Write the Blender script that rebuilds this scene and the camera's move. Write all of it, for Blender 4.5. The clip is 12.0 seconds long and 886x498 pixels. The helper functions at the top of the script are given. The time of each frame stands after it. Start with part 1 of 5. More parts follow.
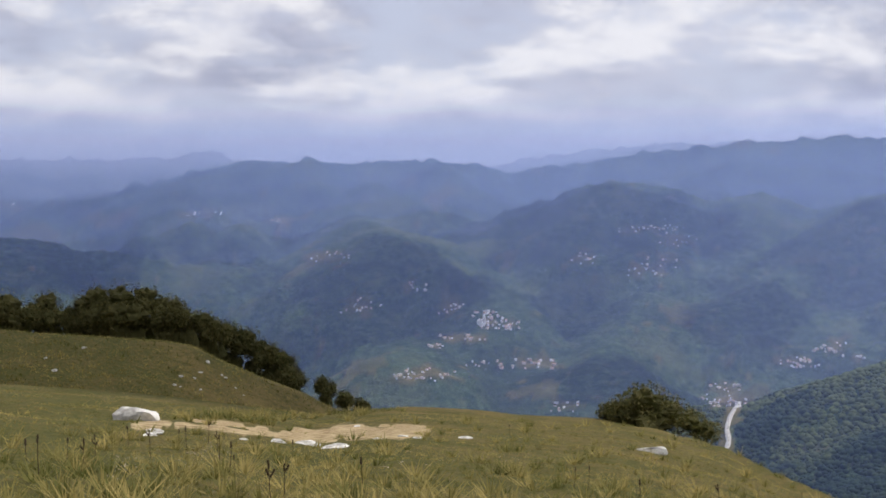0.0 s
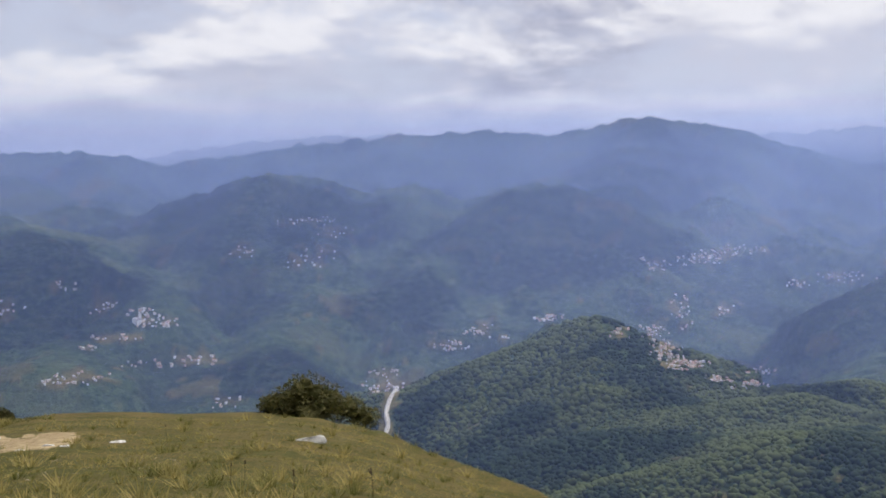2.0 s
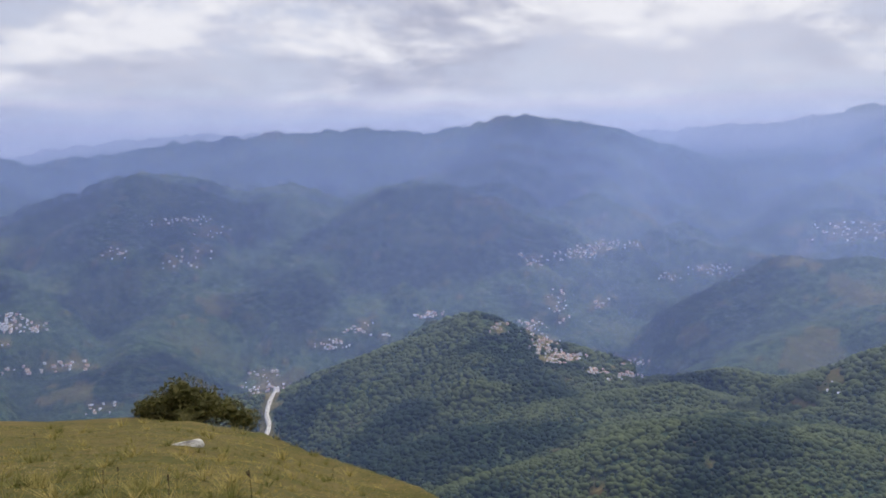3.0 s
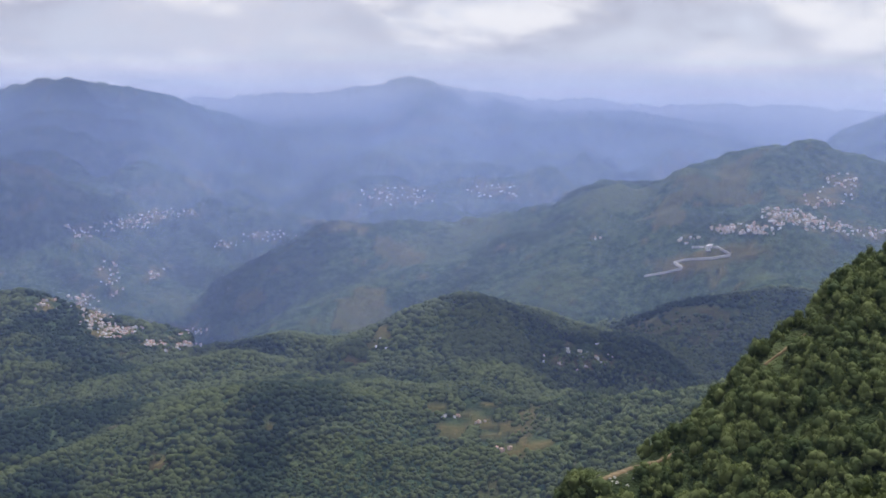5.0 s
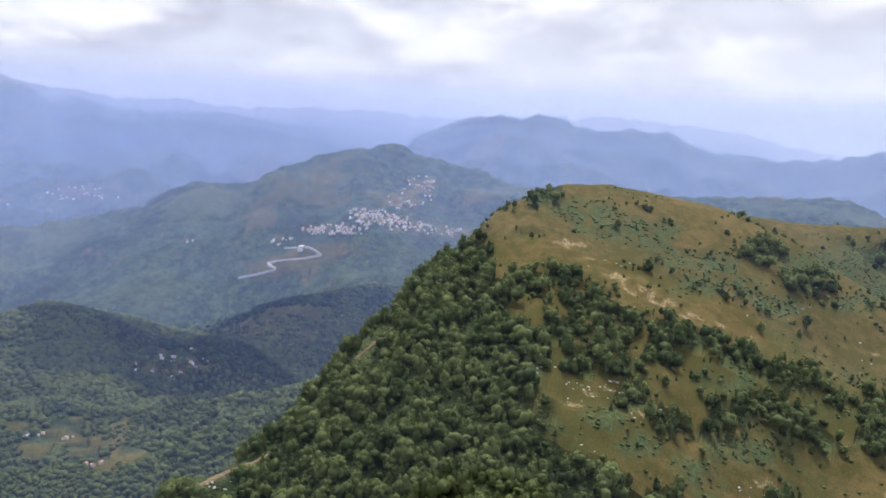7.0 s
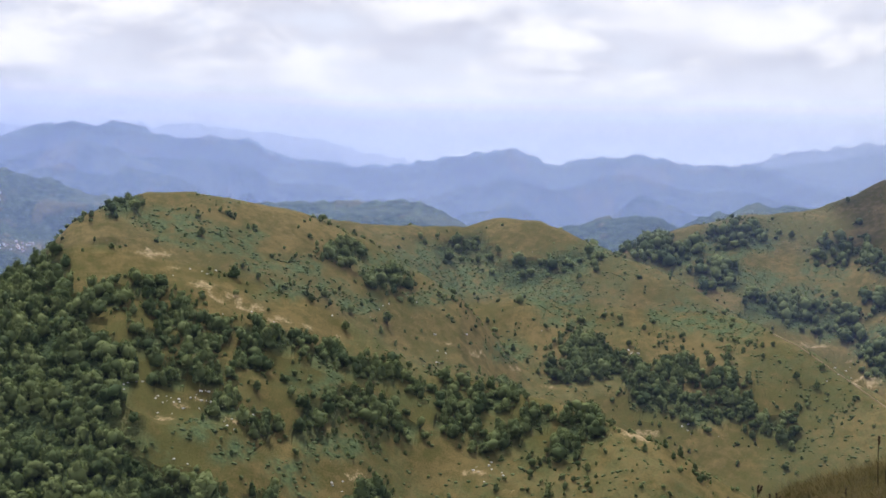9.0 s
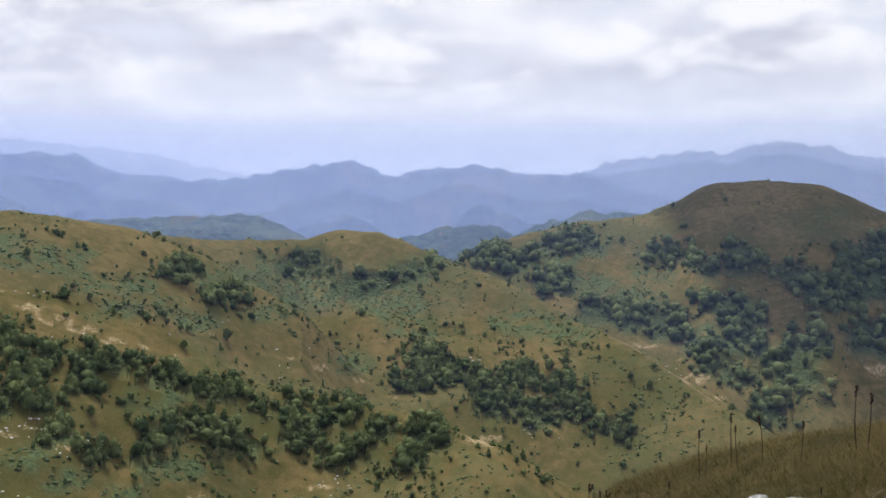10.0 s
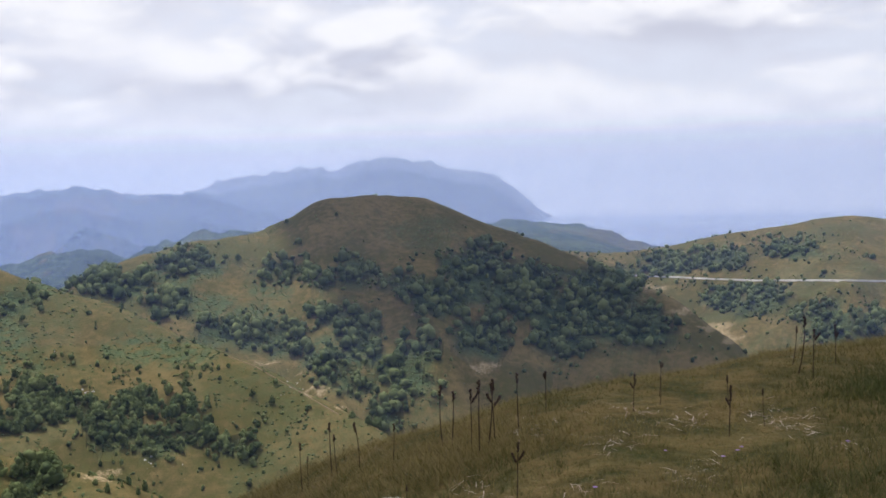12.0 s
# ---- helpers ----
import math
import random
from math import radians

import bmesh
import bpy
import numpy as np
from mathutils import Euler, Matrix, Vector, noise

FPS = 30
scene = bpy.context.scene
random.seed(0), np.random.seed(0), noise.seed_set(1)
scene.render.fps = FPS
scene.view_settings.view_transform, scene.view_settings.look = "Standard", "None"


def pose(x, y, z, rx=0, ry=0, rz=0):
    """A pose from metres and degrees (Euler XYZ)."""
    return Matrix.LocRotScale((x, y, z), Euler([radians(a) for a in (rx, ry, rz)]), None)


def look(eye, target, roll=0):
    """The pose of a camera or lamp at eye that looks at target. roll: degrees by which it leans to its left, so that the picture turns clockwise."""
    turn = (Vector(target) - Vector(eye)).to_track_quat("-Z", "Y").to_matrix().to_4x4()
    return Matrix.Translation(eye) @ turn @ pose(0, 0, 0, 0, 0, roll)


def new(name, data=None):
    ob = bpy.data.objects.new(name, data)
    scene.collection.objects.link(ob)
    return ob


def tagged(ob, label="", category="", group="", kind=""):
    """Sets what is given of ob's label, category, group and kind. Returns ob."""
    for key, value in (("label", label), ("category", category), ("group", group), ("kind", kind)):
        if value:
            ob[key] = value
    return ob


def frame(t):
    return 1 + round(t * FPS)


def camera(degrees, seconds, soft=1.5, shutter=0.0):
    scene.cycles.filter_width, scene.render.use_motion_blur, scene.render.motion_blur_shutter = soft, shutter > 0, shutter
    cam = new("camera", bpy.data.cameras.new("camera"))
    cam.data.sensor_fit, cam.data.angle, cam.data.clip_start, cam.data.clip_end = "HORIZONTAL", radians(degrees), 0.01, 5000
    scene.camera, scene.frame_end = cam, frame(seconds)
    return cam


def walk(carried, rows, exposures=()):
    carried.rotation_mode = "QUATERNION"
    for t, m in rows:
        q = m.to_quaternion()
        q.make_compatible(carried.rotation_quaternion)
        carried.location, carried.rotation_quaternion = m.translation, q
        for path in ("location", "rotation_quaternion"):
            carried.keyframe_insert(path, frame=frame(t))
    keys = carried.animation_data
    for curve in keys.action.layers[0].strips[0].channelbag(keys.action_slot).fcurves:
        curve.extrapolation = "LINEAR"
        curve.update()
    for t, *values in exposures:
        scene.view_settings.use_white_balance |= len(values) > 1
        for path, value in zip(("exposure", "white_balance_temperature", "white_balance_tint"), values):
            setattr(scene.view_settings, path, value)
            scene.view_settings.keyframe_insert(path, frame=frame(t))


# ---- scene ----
# The camera turns to the right with the body of the one who holds it, half a metre before the hub.
cam = camera(44.65, 12.0, soft=1.6)
EYE = 1.6
REACH = 0.5
TURNS = [  # seconds, heading to the right of the start, pitch, roll
    (0.0, 0.00, -3.74, 0.27),
    (0.5, 5.02, -3.66, -0.00),
    (1.0, 10.33, -3.53, 0.26),
    (1.5, 14.72, -3.81, 0.52),
    (2.0, 18.01, -4.23, 0.37),
    (2.5, 20.53, -4.24, 0.32),
    (2.7, 21.81, -4.33, 0.45),
    (4.5, 42.70, -5.27, 0.65),
    (5.0, 47.76, -6.27, 0.08),
    (5.5, 53.03, -6.44, -0.07),
    (6.0, 57.30, -6.09, -0.39),
    (6.5, 62.48, -5.87, -0.81),
    (7.0, 69.13, -6.00, -0.94),
    (7.5, 76.25, -6.54, -0.77),
    (7.7, 78.45, -6.22, -0.83),
    (9.5, 95.29, -5.17, -0.17),
    (10.0, 99.56, -4.73, 0.22),
    (10.5, 104.89, -4.46, 0.03),
    (11.0, 110.67, -4.26, 0.41),
    (11.5, 115.83, -4.37, 0.82),
    (12.0, 119.89, -4.07, 1.36),
]


def held(t, heading, pitch, roll):
    a = radians(heading)
    return t, pose(REACH * math.sin(a), REACH * math.cos(a), EYE, 90 + pitch, roll, -heading)


walk(cam, [held(*row) for row in TURNS], exposures=[(0.0, 0.0), (4.5, 0.0), (5.5, 0.12), (7.0, 0.32), (9.5, 0.26), (10.5, 0.20), (12.0, 0.21)])

# ---- light ----
SUN_HEADING, SUN_HEIGHT = 72.0, 62.0
sun_data = bpy.data.lights.new("sun", "SUN")
sun_data.energy, sun_data.angle, sun_data.color = 3.05, radians(0.6), (1.0, 0.95, 0.86)
sun = new("sun", sun_data)
_h, _e = radians(SUN_HEADING), radians(SUN_HEIGHT)
SUN_WAY = Vector((math.sin(_h) * math.cos(_e), math.cos(_h) * math.cos(_e), math.sin(_e)))
sun.matrix_world = look(SUN_WAY * 100, (0, 0, 0))

world = bpy.data.worlds.new("world")
scene.world = world
world.use_nodes = True


class Nodes:
    """Short hand for a node tree."""

    def __init__(self, tree):
        self.tree = tree
        tree.nodes.clear()

    def add(self, kind, values=(), **settings):
        n = self.tree.nodes.new(kind)
        for key, value in settings.items():
            setattr(n, key, value)
        for key, value in dict(values).items():
            if isinstance(value, bpy.types.NodeSocket):
                self.tree.links.new(value, n.inputs[key])
            else:
                n.inputs[key].default_value = value
        return n

    def math(self, op, a, b=0.0, c=0.0, clamp=False):
        return self.add("ShaderNodeMath", {0: a, 1: b, 2: c}, operation=op, use_clamp=clamp).outputs[0]

    def span(self, x, lo, hi, a=0.0, b=1.0):
        return self.add("ShaderNodeMapRange", {0: x, 1: lo, 2: hi, 3: a, 4: b}, interpolation_type="SMOOTHSTEP").outputs[0]

    def mix(self, f, a, b, how="MIX"):
        return self.add("ShaderNodeMix", {0: f, 6: a, 7: b}, data_type="RGBA", blend_type=how).outputs[2]

    def noise(self, where, scale, detail=4.0, rough=0.55, warp=0.0):
        return self.add("ShaderNodeTexNoise", {"Vector": where, "Scale": scale, "Detail": detail, "Roughness": rough, "Distortion": warp}).outputs["Fac"]

    def attr(self, name):
        return self.add("ShaderNodeAttribute", attribute_name=name).outputs["Fac"]


def c4(r, g, b):
    return (r, g, b, 1.0)


# A sky of broken cloud: banks of grey-white with lavender gaps, thinner and brighter towards the sea.
N = Nodes(world.node_tree)
way = N.add("ShaderNodeTexCoord").outputs["Generated"]
sep = N.add("ShaderNodeSeparateXYZ", {0: way})
reach = N.math("ADD", N.math("MAXIMUM", sep.outputs[2], 0.0), 0.30)  # a level deck of cloud, drawn together towards the horizon
deck = N.add("ShaderNodeCombineXYZ", {0: N.math("DIVIDE", sep.outputs[0], reach), 1: N.math("DIVIDE", sep.outputs[1], reach)}).outputs[0]
sky = N.add("ShaderNodeTexSky", sky_type="NISHITA", sun_disc=False, sun_elevation=radians(SUN_HEIGHT), sun_rotation=radians(SUN_HEADING), dust_density=2.5, altitude=900.0)
clear = N.mix(1.0, sky.outputs[0], c4(0.10, 0.10, 0.10), "MULTIPLY")
lifted = N.add("ShaderNodeVectorMath", {0: deck, 1: (0.93, 0.93, 1.0)}, operation="MULTIPLY").outputs[0]
big, above = N.noise(deck, 2.4, 9.0, 0.56, 0.2), N.noise(lifted, 2.4, 9.0, 0.56, 0.2)
wisp = N.noise(deck, 9.0, 6.0, 0.6, 0.15)
cover = N.span(N.math("ADD", N.math("MULTIPLY", big, 0.72), N.math("MULTIPLY", wisp, 0.28)), 0.36, 0.56)
tops = N.span(N.math("ADD", N.math("SUBTRACT", big, above), N.math("MULTIPLY", N.math("SUBTRACT", wisp, 0.5), 0.10)), -0.10, 0.13)
dense = N.span(N.noise(deck, 1.6, 6.0, 0.5, 0.1), 0.38, 0.60)
grey = N.mix(dense, c4(0.60, 0.62, 0.74), c4(0.40, 0.42, 0.55))
white = N.mix(tops, grey, c4(0.86, 0.86, 0.91))
banked = N.mix(cover, N.mix(0.8, clear, c4(0.62, 0.65, 0.80)), white)
seaward = N.span(N.add("ShaderNodeVectorMath", {0: way, 1: (math.sin(radians(125)), math.cos(radians(125)), 0)}, operation="DOT_PRODUCT").outputs["Value"], -0.2, 1.0)
banked = N.mix(N.math("MULTIPLY", seaward, 0.35), banked, c4(0.80, 0.81, 0.84))
low = N.span(sep.outputs[2], 0.0, 0.10, 1.0, 0.0)
horizon = N.mix(seaward, c4(0.61, 0.64, 0.80), c4(0.74, 0.77, 0.82))
final = N.mix(N.math("MULTIPLY", low, 0.85), banked, horizon)
back = N.add("ShaderNodeBackground", {0: final, 1: 1.0})
N.add("ShaderNodeOutputWorld", {0: back.outputs[0]})

# ---- materials ----


def material(name, build):
    m = bpy.data.materials.new(name)
    m.use_nodes = True
    build(Nodes(m.node_tree))
    return m


def surface(n, colour, rough=0.9, height=None, strength=0.5, distance=0.1, spec=0.2, **more):
    values = {"Base Color": colour, "Roughness": rough, "Specular IOR Level": spec}
    values.update(more)
    if height is not None:
        values["Normal"] = n.add("ShaderNodeBump", {"Height": height, "Strength": strength, "Distance": distance}).outputs[0]
    n.add("ShaderNodeOutputMaterial", {0: n.add("ShaderNodeBsdfPrincipled", values).outputs[0]})


def land(n):
    p = n.add("ShaderNodeNewGeometry").outputs["Position"]
    wood, bare, fern = n.attr("wood"), n.attr("bare"), n.attr("fern")
    wide, mid, fine, tuft = n.noise(p, 0.02, 5), n.noise(p, 0.22, 5), n.noise(p, 2.2, 5, 0.65), n.noise(p, 14.0, 4, 0.7)
    straw = n.mix(n.span(n.math("ADD", n.math("MULTIPLY", wide, 0.6), n.math("MULTIPLY", mid, 0.4)), 0.38, 0.62), c4(0.108, 0.082, 0.028), c4(0.180, 0.132, 0.052))
    green = n.mix(n.span(fine, 0.35, 0.65), c4(0.060, 0.062, 0.016), c4(0.104, 0.094, 0.028))
    grass = n.mix(n.span(n.math("ADD", n.math("ADD", n.math("MULTIPLY", fine, 0.4), n.math("MULTIPLY", mid, 0.3)), n.math("MULTIPLY", wide, 0.3)), 0.42, 0.58), green, straw)
    grass = n.mix(n.span(tuft, 0.35, 0.7, 0.0, 0.35), grass, c4(0.055, 0.055, 0.016))
    bracken = n.mix(n.span(n.noise(p, 0.9, 4, 0.7), 0.4, 0.62), c4(0.046, 0.070, 0.030), c4(0.105, 0.140, 0.060))
    ground = n.mix(n.math("MULTIPLY", fern, n.span(n.noise(p, 0.16, 6, 0.7), 0.36, 0.60)), grass, bracken)
    earth = n.mix(n.span(fine, 0.35, 0.65), c4(0.22, 0.155, 0.080), c4(0.46, 0.36, 0.21))
    heath = n.mix(n.span(n.noise(p, 2.2, 6, 0.7), 0.36, 0.62), c4(0.045, 0.048, 0.014), c4(0.150, 0.108, 0.042))
    ground = n.mix(n.math("MULTIPLY", n.attr("heath"), n.span(n.noise(p, 0.9, 5, 0.65), 0.30, 0.55)), ground, heath)
    ground = n.mix(n.span(n.math("ADD", bare, n.math("MULTIPLY", n.math("SUBTRACT", n.noise(p, 0.6, 6, 0.75), 0.5), 1.1)), 0.38, 0.66), ground, earth)
    canopy = n.mix(n.span(n.math("ADD", n.math("MULTIPLY", n.noise(p, 0.045, 5, 0.65), 0.5), n.math("MULTIPLY", n.noise(p, 0.13, 4, 0.7), 0.5)), 0.40, 0.60), c4(0.018, 0.038, 0.017), c4(0.066, 0.098, 0.042))
    canopy = n.mix(n.span(wide, 0.55, 0.75, 0.0, 0.5), canopy, c4(0.095, 0.110, 0.040))
    stand = n.noise(p, 0.0045, 5, 0.6)
    canopy = n.mix(n.span(stand, 0.50, 0.66, 0.0, 0.6), canopy, c4(0.105, 0.122, 0.050))
    canopy = n.mix(n.span(stand, 0.34, 0.48, 0.6, 0.0), canopy, c4(0.014, 0.024, 0.010))
    colour = n.mix(wood, ground, canopy)
    h = n.math("ADD", n.math("MULTIPLY", fine, n.math("SUBTRACT", 1.0, wood)), n.math("MULTIPLY", n.math("MULTIPLY", n.noise(p, 0.05, 5, 0.7), 60.0), wood))
    surface(n, colour, 0.95, h, 0.8, 0.25, 0.1)


LAND = material("land", land)
SEA = material("sea", lambda n: surface(n, c4(0.06, 0.12, 0.22), 0.15, n.noise(n.add("ShaderNodeNewGeometry").outputs["Position"], 0.01, 5), 0.05, 2.0, 0.5))

# ---- the land ----
TABLE = np.random.RandomState(7).rand(256, 256)


def value_noise(x, y):
    xi, yi = np.floor(x).astype(int), np.floor(y).astype(int)
    u, v = x - xi, y - yi
    u, v = u * u * (3 - 2 * u), v * v * (3 - 2 * v)
    g = lambda i, j: TABLE[(xi + i) % 256, (yi + j) % 256]
    return (g(0, 0) * (1 - u) + g(1, 0) * u) * (1 - v) + (g(0, 1) * (1 - u) + g(1, 1) * u) * v


def fbm(x, y, octaves=5, gain=0.5):
    total, amp, size = 0.0, 1.0, 0.0
    for k in range(octaves):
        total = total + amp * (value_noise(x * 2.03 ** k + 17.3 * k, y * 2.03 ** k + 9.1 * k) * 2 - 1)
        size += amp
        amp *= gain
    return total / size


def ridged(x, y, octaves=4):
    """Sharp crests and smooth hollows, 0 to 1."""
    total, amp, size = 0.0, 1.0, 0.0
    for k in range(octaves):
        total = total + amp * (1 - np.abs(value_noise(x * 2.1 ** k + 31.7 * k, y * 2.1 ** k + 5.3 * k) * 2 - 1))
        size += amp
        amp *= 0.45
    return total / size


def span(x, lo, hi):
    t = np.clip((x - lo) / (hi - lo), 0, 1)
    return t * t * (3 - 2 * t)


def curve(a, points):
    """A smooth line through (heading, value) points."""
    xs, ys = [p[0] for p in points], [p[1] for p in points]
    return sum(np.interp(a + s, xs, ys) for s in (-0.15, 0.0, 0.15)) / 3


# Each ridge: its skyline as (heading, height angle) seen from the hub, its distance, the slopes before and behind it,
# how round its back is, how deep its gullies are cut.
RIDGES = []


def ridge(*row):
    RIDGES.append(row)


# far ranges
ridge("far_west", [(-40, 0.9), (-22, 1.15), (-17, 1.02), (-13.3, 1.17), (-12, 1.52), (-10.9, 0.96), (-8, 0.6), (0, 0.3), (1.7, 0.47), (2.6, 0.71), (6.4, 1.33), (10.9, 1.65), (14.9, 1.76), (18, 1.6), (24, 1.0), (34.9, 1.64), (38.4, 1.91), (41.4, 1.94), (44.1, 2.44), (46.2, 2.76), (49.2, 2.13), (52.4, 1.62), (55.6, 1.64), (57.5, 1.3), (62.4, 1.28), (66.6, 1.12), (69, 0.89), (74, 0.95), (77, 1.08), (79.9, 0.91), (84.2, 0.39), (86.9, -0.27), (89.6, -0.83), (93, -2.0)], [(0, 4750)], 0.6, 0.4, 25, 0.4)
ridge("far_slope", [(30, -1), (41, 0.6), (50, 0.9), (57, 0.9), (60, 0.6), (62.5, 0.05), (64.8, -0.5), (70, -2)], [(0, 4450)], 0.3, 0.4, 25, 0.45)
ridge("main", [(-40, -0.6), (-22.3, -0.89), (-18.4, -0.94), (-15.9, -0.27), (-11.9, 0.67), (-9.5, 1.05), (-8.1, 0.81), (-7.1, 1.19), (-5.5, 0.71), (-4, 0.97), (-0.1, 0.96), (1.7, 0.77), (3.5, 0.31), (5, 0.45), (9.4, 1.17), (15.9, 1.82), (19.8, 1.96), (22.6, 1.75), (25.8, 2.05), (27.5, 2.55), (29.2, 2.63), (32, 2.17), (33.3, 1.86), (34.8, 1.35), (38.4, 0.31), (41.3, -0.75), (44.7, -1.96), (50, -3.5)], [(0, 4200)], 0.62, 0.4, 30, 0.5)
ridge("east_knobs", [(60, -3), (66.6, -0.78), (67.8, -0.16), (69.3, 0.54), (70.5, 1.01), (71.3, 1.0), (72, 1.24), (72.9, 1.13), (74.9, 0.9), (77.3, 0.49), (78.8, 0.4), (80.8, 0.34), (82.2, -0.36), (83.9, -0.76), (86.8, -1.05), (89.8, -0.87), (91.3, -0.45), (93.2, -0.27), (94.4, 0.06), (95.8, -0.44), (97.3, -0.73), (98.9, -0.58), (101.3, -0.18), (102.5, -0.42), (104.1, -0.7), (105.4, -0.67), (108.5, -1.1), (111.4, -2.01), (116, -3.2)], [(0, 3900)], 0.5, 0.4, 25, 0.4)
ridge("promontory", [(104, -1.6), (105.8, -0.9), (106.7, -0.69), (108.4, -0.16), (111.2, 0.14), (113.1, 0.43), (114.4, 0.29), (115.6, 0.64), (117.1, 0.82), (118.6, 0.63), (120.4, 0.2), (122.2, -0.05), (123.3, -0.67), (124.5, -1.59), (125.6, -2.5), (127, -4)], [(0, 4500)], 0.35, 0.4, 40, 0.2)
ridge("coast_hill", [(117, -3.2), (120.3, -2.7), (122.4, -2.6), (124.2, -2.63), (126.6, -2.89), (128.1, -3.15), (129.5, -3.62), (131.1, -4.14), (134, -5)], [(0, 2700)], 0.03, 0.35, 30, 0.2)
# slopes across the valley
ridge("west_slope", [(-40, -2.2), (-26, -2.4), (-20.8, -3.0), (-16, -3.9), (-11, -4.7), (-7, -5.6), (-2, -8)], [(0, 3150)], 0.34, 0.45, 40, 0.5)
ridge("mid_spur", [(-10, -6.2), (-7, -4.2), (-5.5, -3.3), (-4.4, -2.99), (-2.8, -2.95), (-1, -3.5), (0.9, -3.9), (3.1, -4.84), (4.8, -6.3), (8, -9)], [(0, 2900)], 0.36, 0.5, 40, 0.4)
ridge("mid_dome", [(0, -3), (5, -1.2), (8.8, -0.1), (12.3, -0.61), (13.7, -1.2), (16.5, -0.76), (19.2, -1.65), (21.9, -0.86), (24.3, -0.87), (28.2, -2.19), (31.4, -3.02), (35, -4.6), (40, -7)], [(0, 3450)], 0.42, 0.55, 45, 0.4)
ridge("low_dome", [(-6, -13.5), (-2.6, -12.3), (0.4, -11.2), (5, -10.4), (8, -10.08), (10.9, -10.45), (12.4, -11), (15, -13.6), (18, -16)], [(0, 2150)], 0.35, 0.45, 40, 0.3)
ridge("low_spur", [(3, -8.6), (7.1, -6.41), (10.7, -5.9), (13, -5.95), (14.8, -6.57), (17.2, -6.9), (19.7, -6.31), (21.5, -6.16), (24.5, -5.71), (26.8, -5.99), (28.3, -6.56), (33, -7.6), (38, -9)], [(0, 2750)], 0.3, 0.4, 40, 0.45)
ridge("town_ridge", [(36, -7.5), (41.6, -4.83), (48.7, -4.69), (53.5, -4.01), (55.3, -2.96), (56.8, -2.5), (59.2, -2.64), (60.9, -1.59), (63.3, -0.93), (64.4, -0.64), (67, -0.63), (67.8, -0.95), (69.5, -1.35), (72, -2.1), (76, -3.3), (80, -5), (86, -8)], [(0, 2600)], 0.36, 0.4, 40, 0.45)
ridge("green_hills", [(76, -3.6), (81.6, -2.94), (85.7, -2.97), (87.4, -2.74), (88.9, -2.8), (91, -3.34), (92.5, -4.09), (95, -4.8), (97.6, -4.08), (99.4, -3.62), (101.2, -3.4), (103.5, -3.94), (105.9, -3.11), (107.3, -2.65), (109.3, -2.85), (114, -4)], [(0, 2300)], 0.3, 0.3, 40, 0.5)
# wooded spurs this side of the valley
ridge("wood_ridge", [(2, -20), (8.9, -16.2), (14.9, -14.2), (17.9, -11.65), (21, -9.9), (24.6, -8.17), (25.6, -7.95), (26.4, -8.04), (28.4, -9.3), (31.2, -11.2), (34, -12.8), (40, -16)], [(0, 1500), (20, 1750), (40, 1500)], 0.15, 0.4, 40, 0.75)
ridge("wood_hill", [(20, -17.5), (26.6, -14.6), (31.9, -11.35), (33.4, -11.71), (37, -11.1), (39.4, -10.63), (42.8, -11.22), (46.1, -9.6), (48.8, -8.62), (52.1, -9.41), (56.5, -10.62), (60.2, -12.32), (62.1, -13.05), (68, -16)], [(0, 1450)], 0.4, 0.45, 40, 0.5)
ridge("farm_shelf", [(24, -17), (30, -14.9), (33.9, -14.06), (37.6, -13.33), (40, -13.31), (44.3, -13.54), (47.9, -14.11), (52.1, -14.38), (56.5, -14.27), (60.7, -13.63), (63.5, -13.3), (68, -13.3)], [(24, 1150), (40, 1080), (52, 1000), (64, 900)], 0.13, 0.4, 25, 0.6)
# grassy hills
ridge("road_hill", [(118, -6), (124.8, -4.29), (127.1, -4.39), (129.5, -4.42), (131.5, -4.14), (134.4, -3.52), (137.7, -3.12), (139.3, -2.7), (140.7, -2.6), (142.2, -2.81), (150, -3.2)], [(0, 1250)], 0.28, 0.35, 25, 0.2)
ridge("round_hill", [(94, -8), (100.7, -5.13), (103.9, -3.85), (106.6, -3.23), (110.2, -2.87), (111.7, -2.28), (113.2, -1.4), (114.1, -1.19), (116.8, -1.06), (118.9, -1.27), (120.3, -1.8), (122.4, -2.75), (124.8, -3.69), (126.8, -4.62), (129.2, -5.69), (132.1, -7.16), (134.9, -9.02), (136, -10.2), (141, -15)], [(100, 780), (108, 850), (117, 900), (126, 850), (136, 720)], 0.42, 0.5, 14, 0.12)
ridge("long_spur", [(76, -4.5), (80.2, -3.0), (83, -3.36), (85.4, -3.76), (87.4, -3.99), (89.2, -3.94), (92.2, -4.24), (94, -3.64), (95.8, -3.85), (97.6, -4.38), (100, -5.26), (103.3, -6.85), (105.7, -7.98), (109.2, -9.61), (111.5, -10.93), (114, -12.46), (116.2, -13.67), (122, -17.5)], [(80, 520), (87, 570), (94, 620), (100, 580), (109, 500), (116, 430), (122, 390)], 0.40, 0.5, 8, 0.10)
ridge("bush_spur", [(78, -5.0), (81, -6.3), (84.4, -8.3), (87.4, -9.7), (91.3, -11.11), (95.8, -12.89), (100.4, -14.3), (103.4, -15.65), (110, -19)], [(78, 450), (84, 430), (92, 400), (103, 350)], 0.40, 0.4, 6, 0.06)
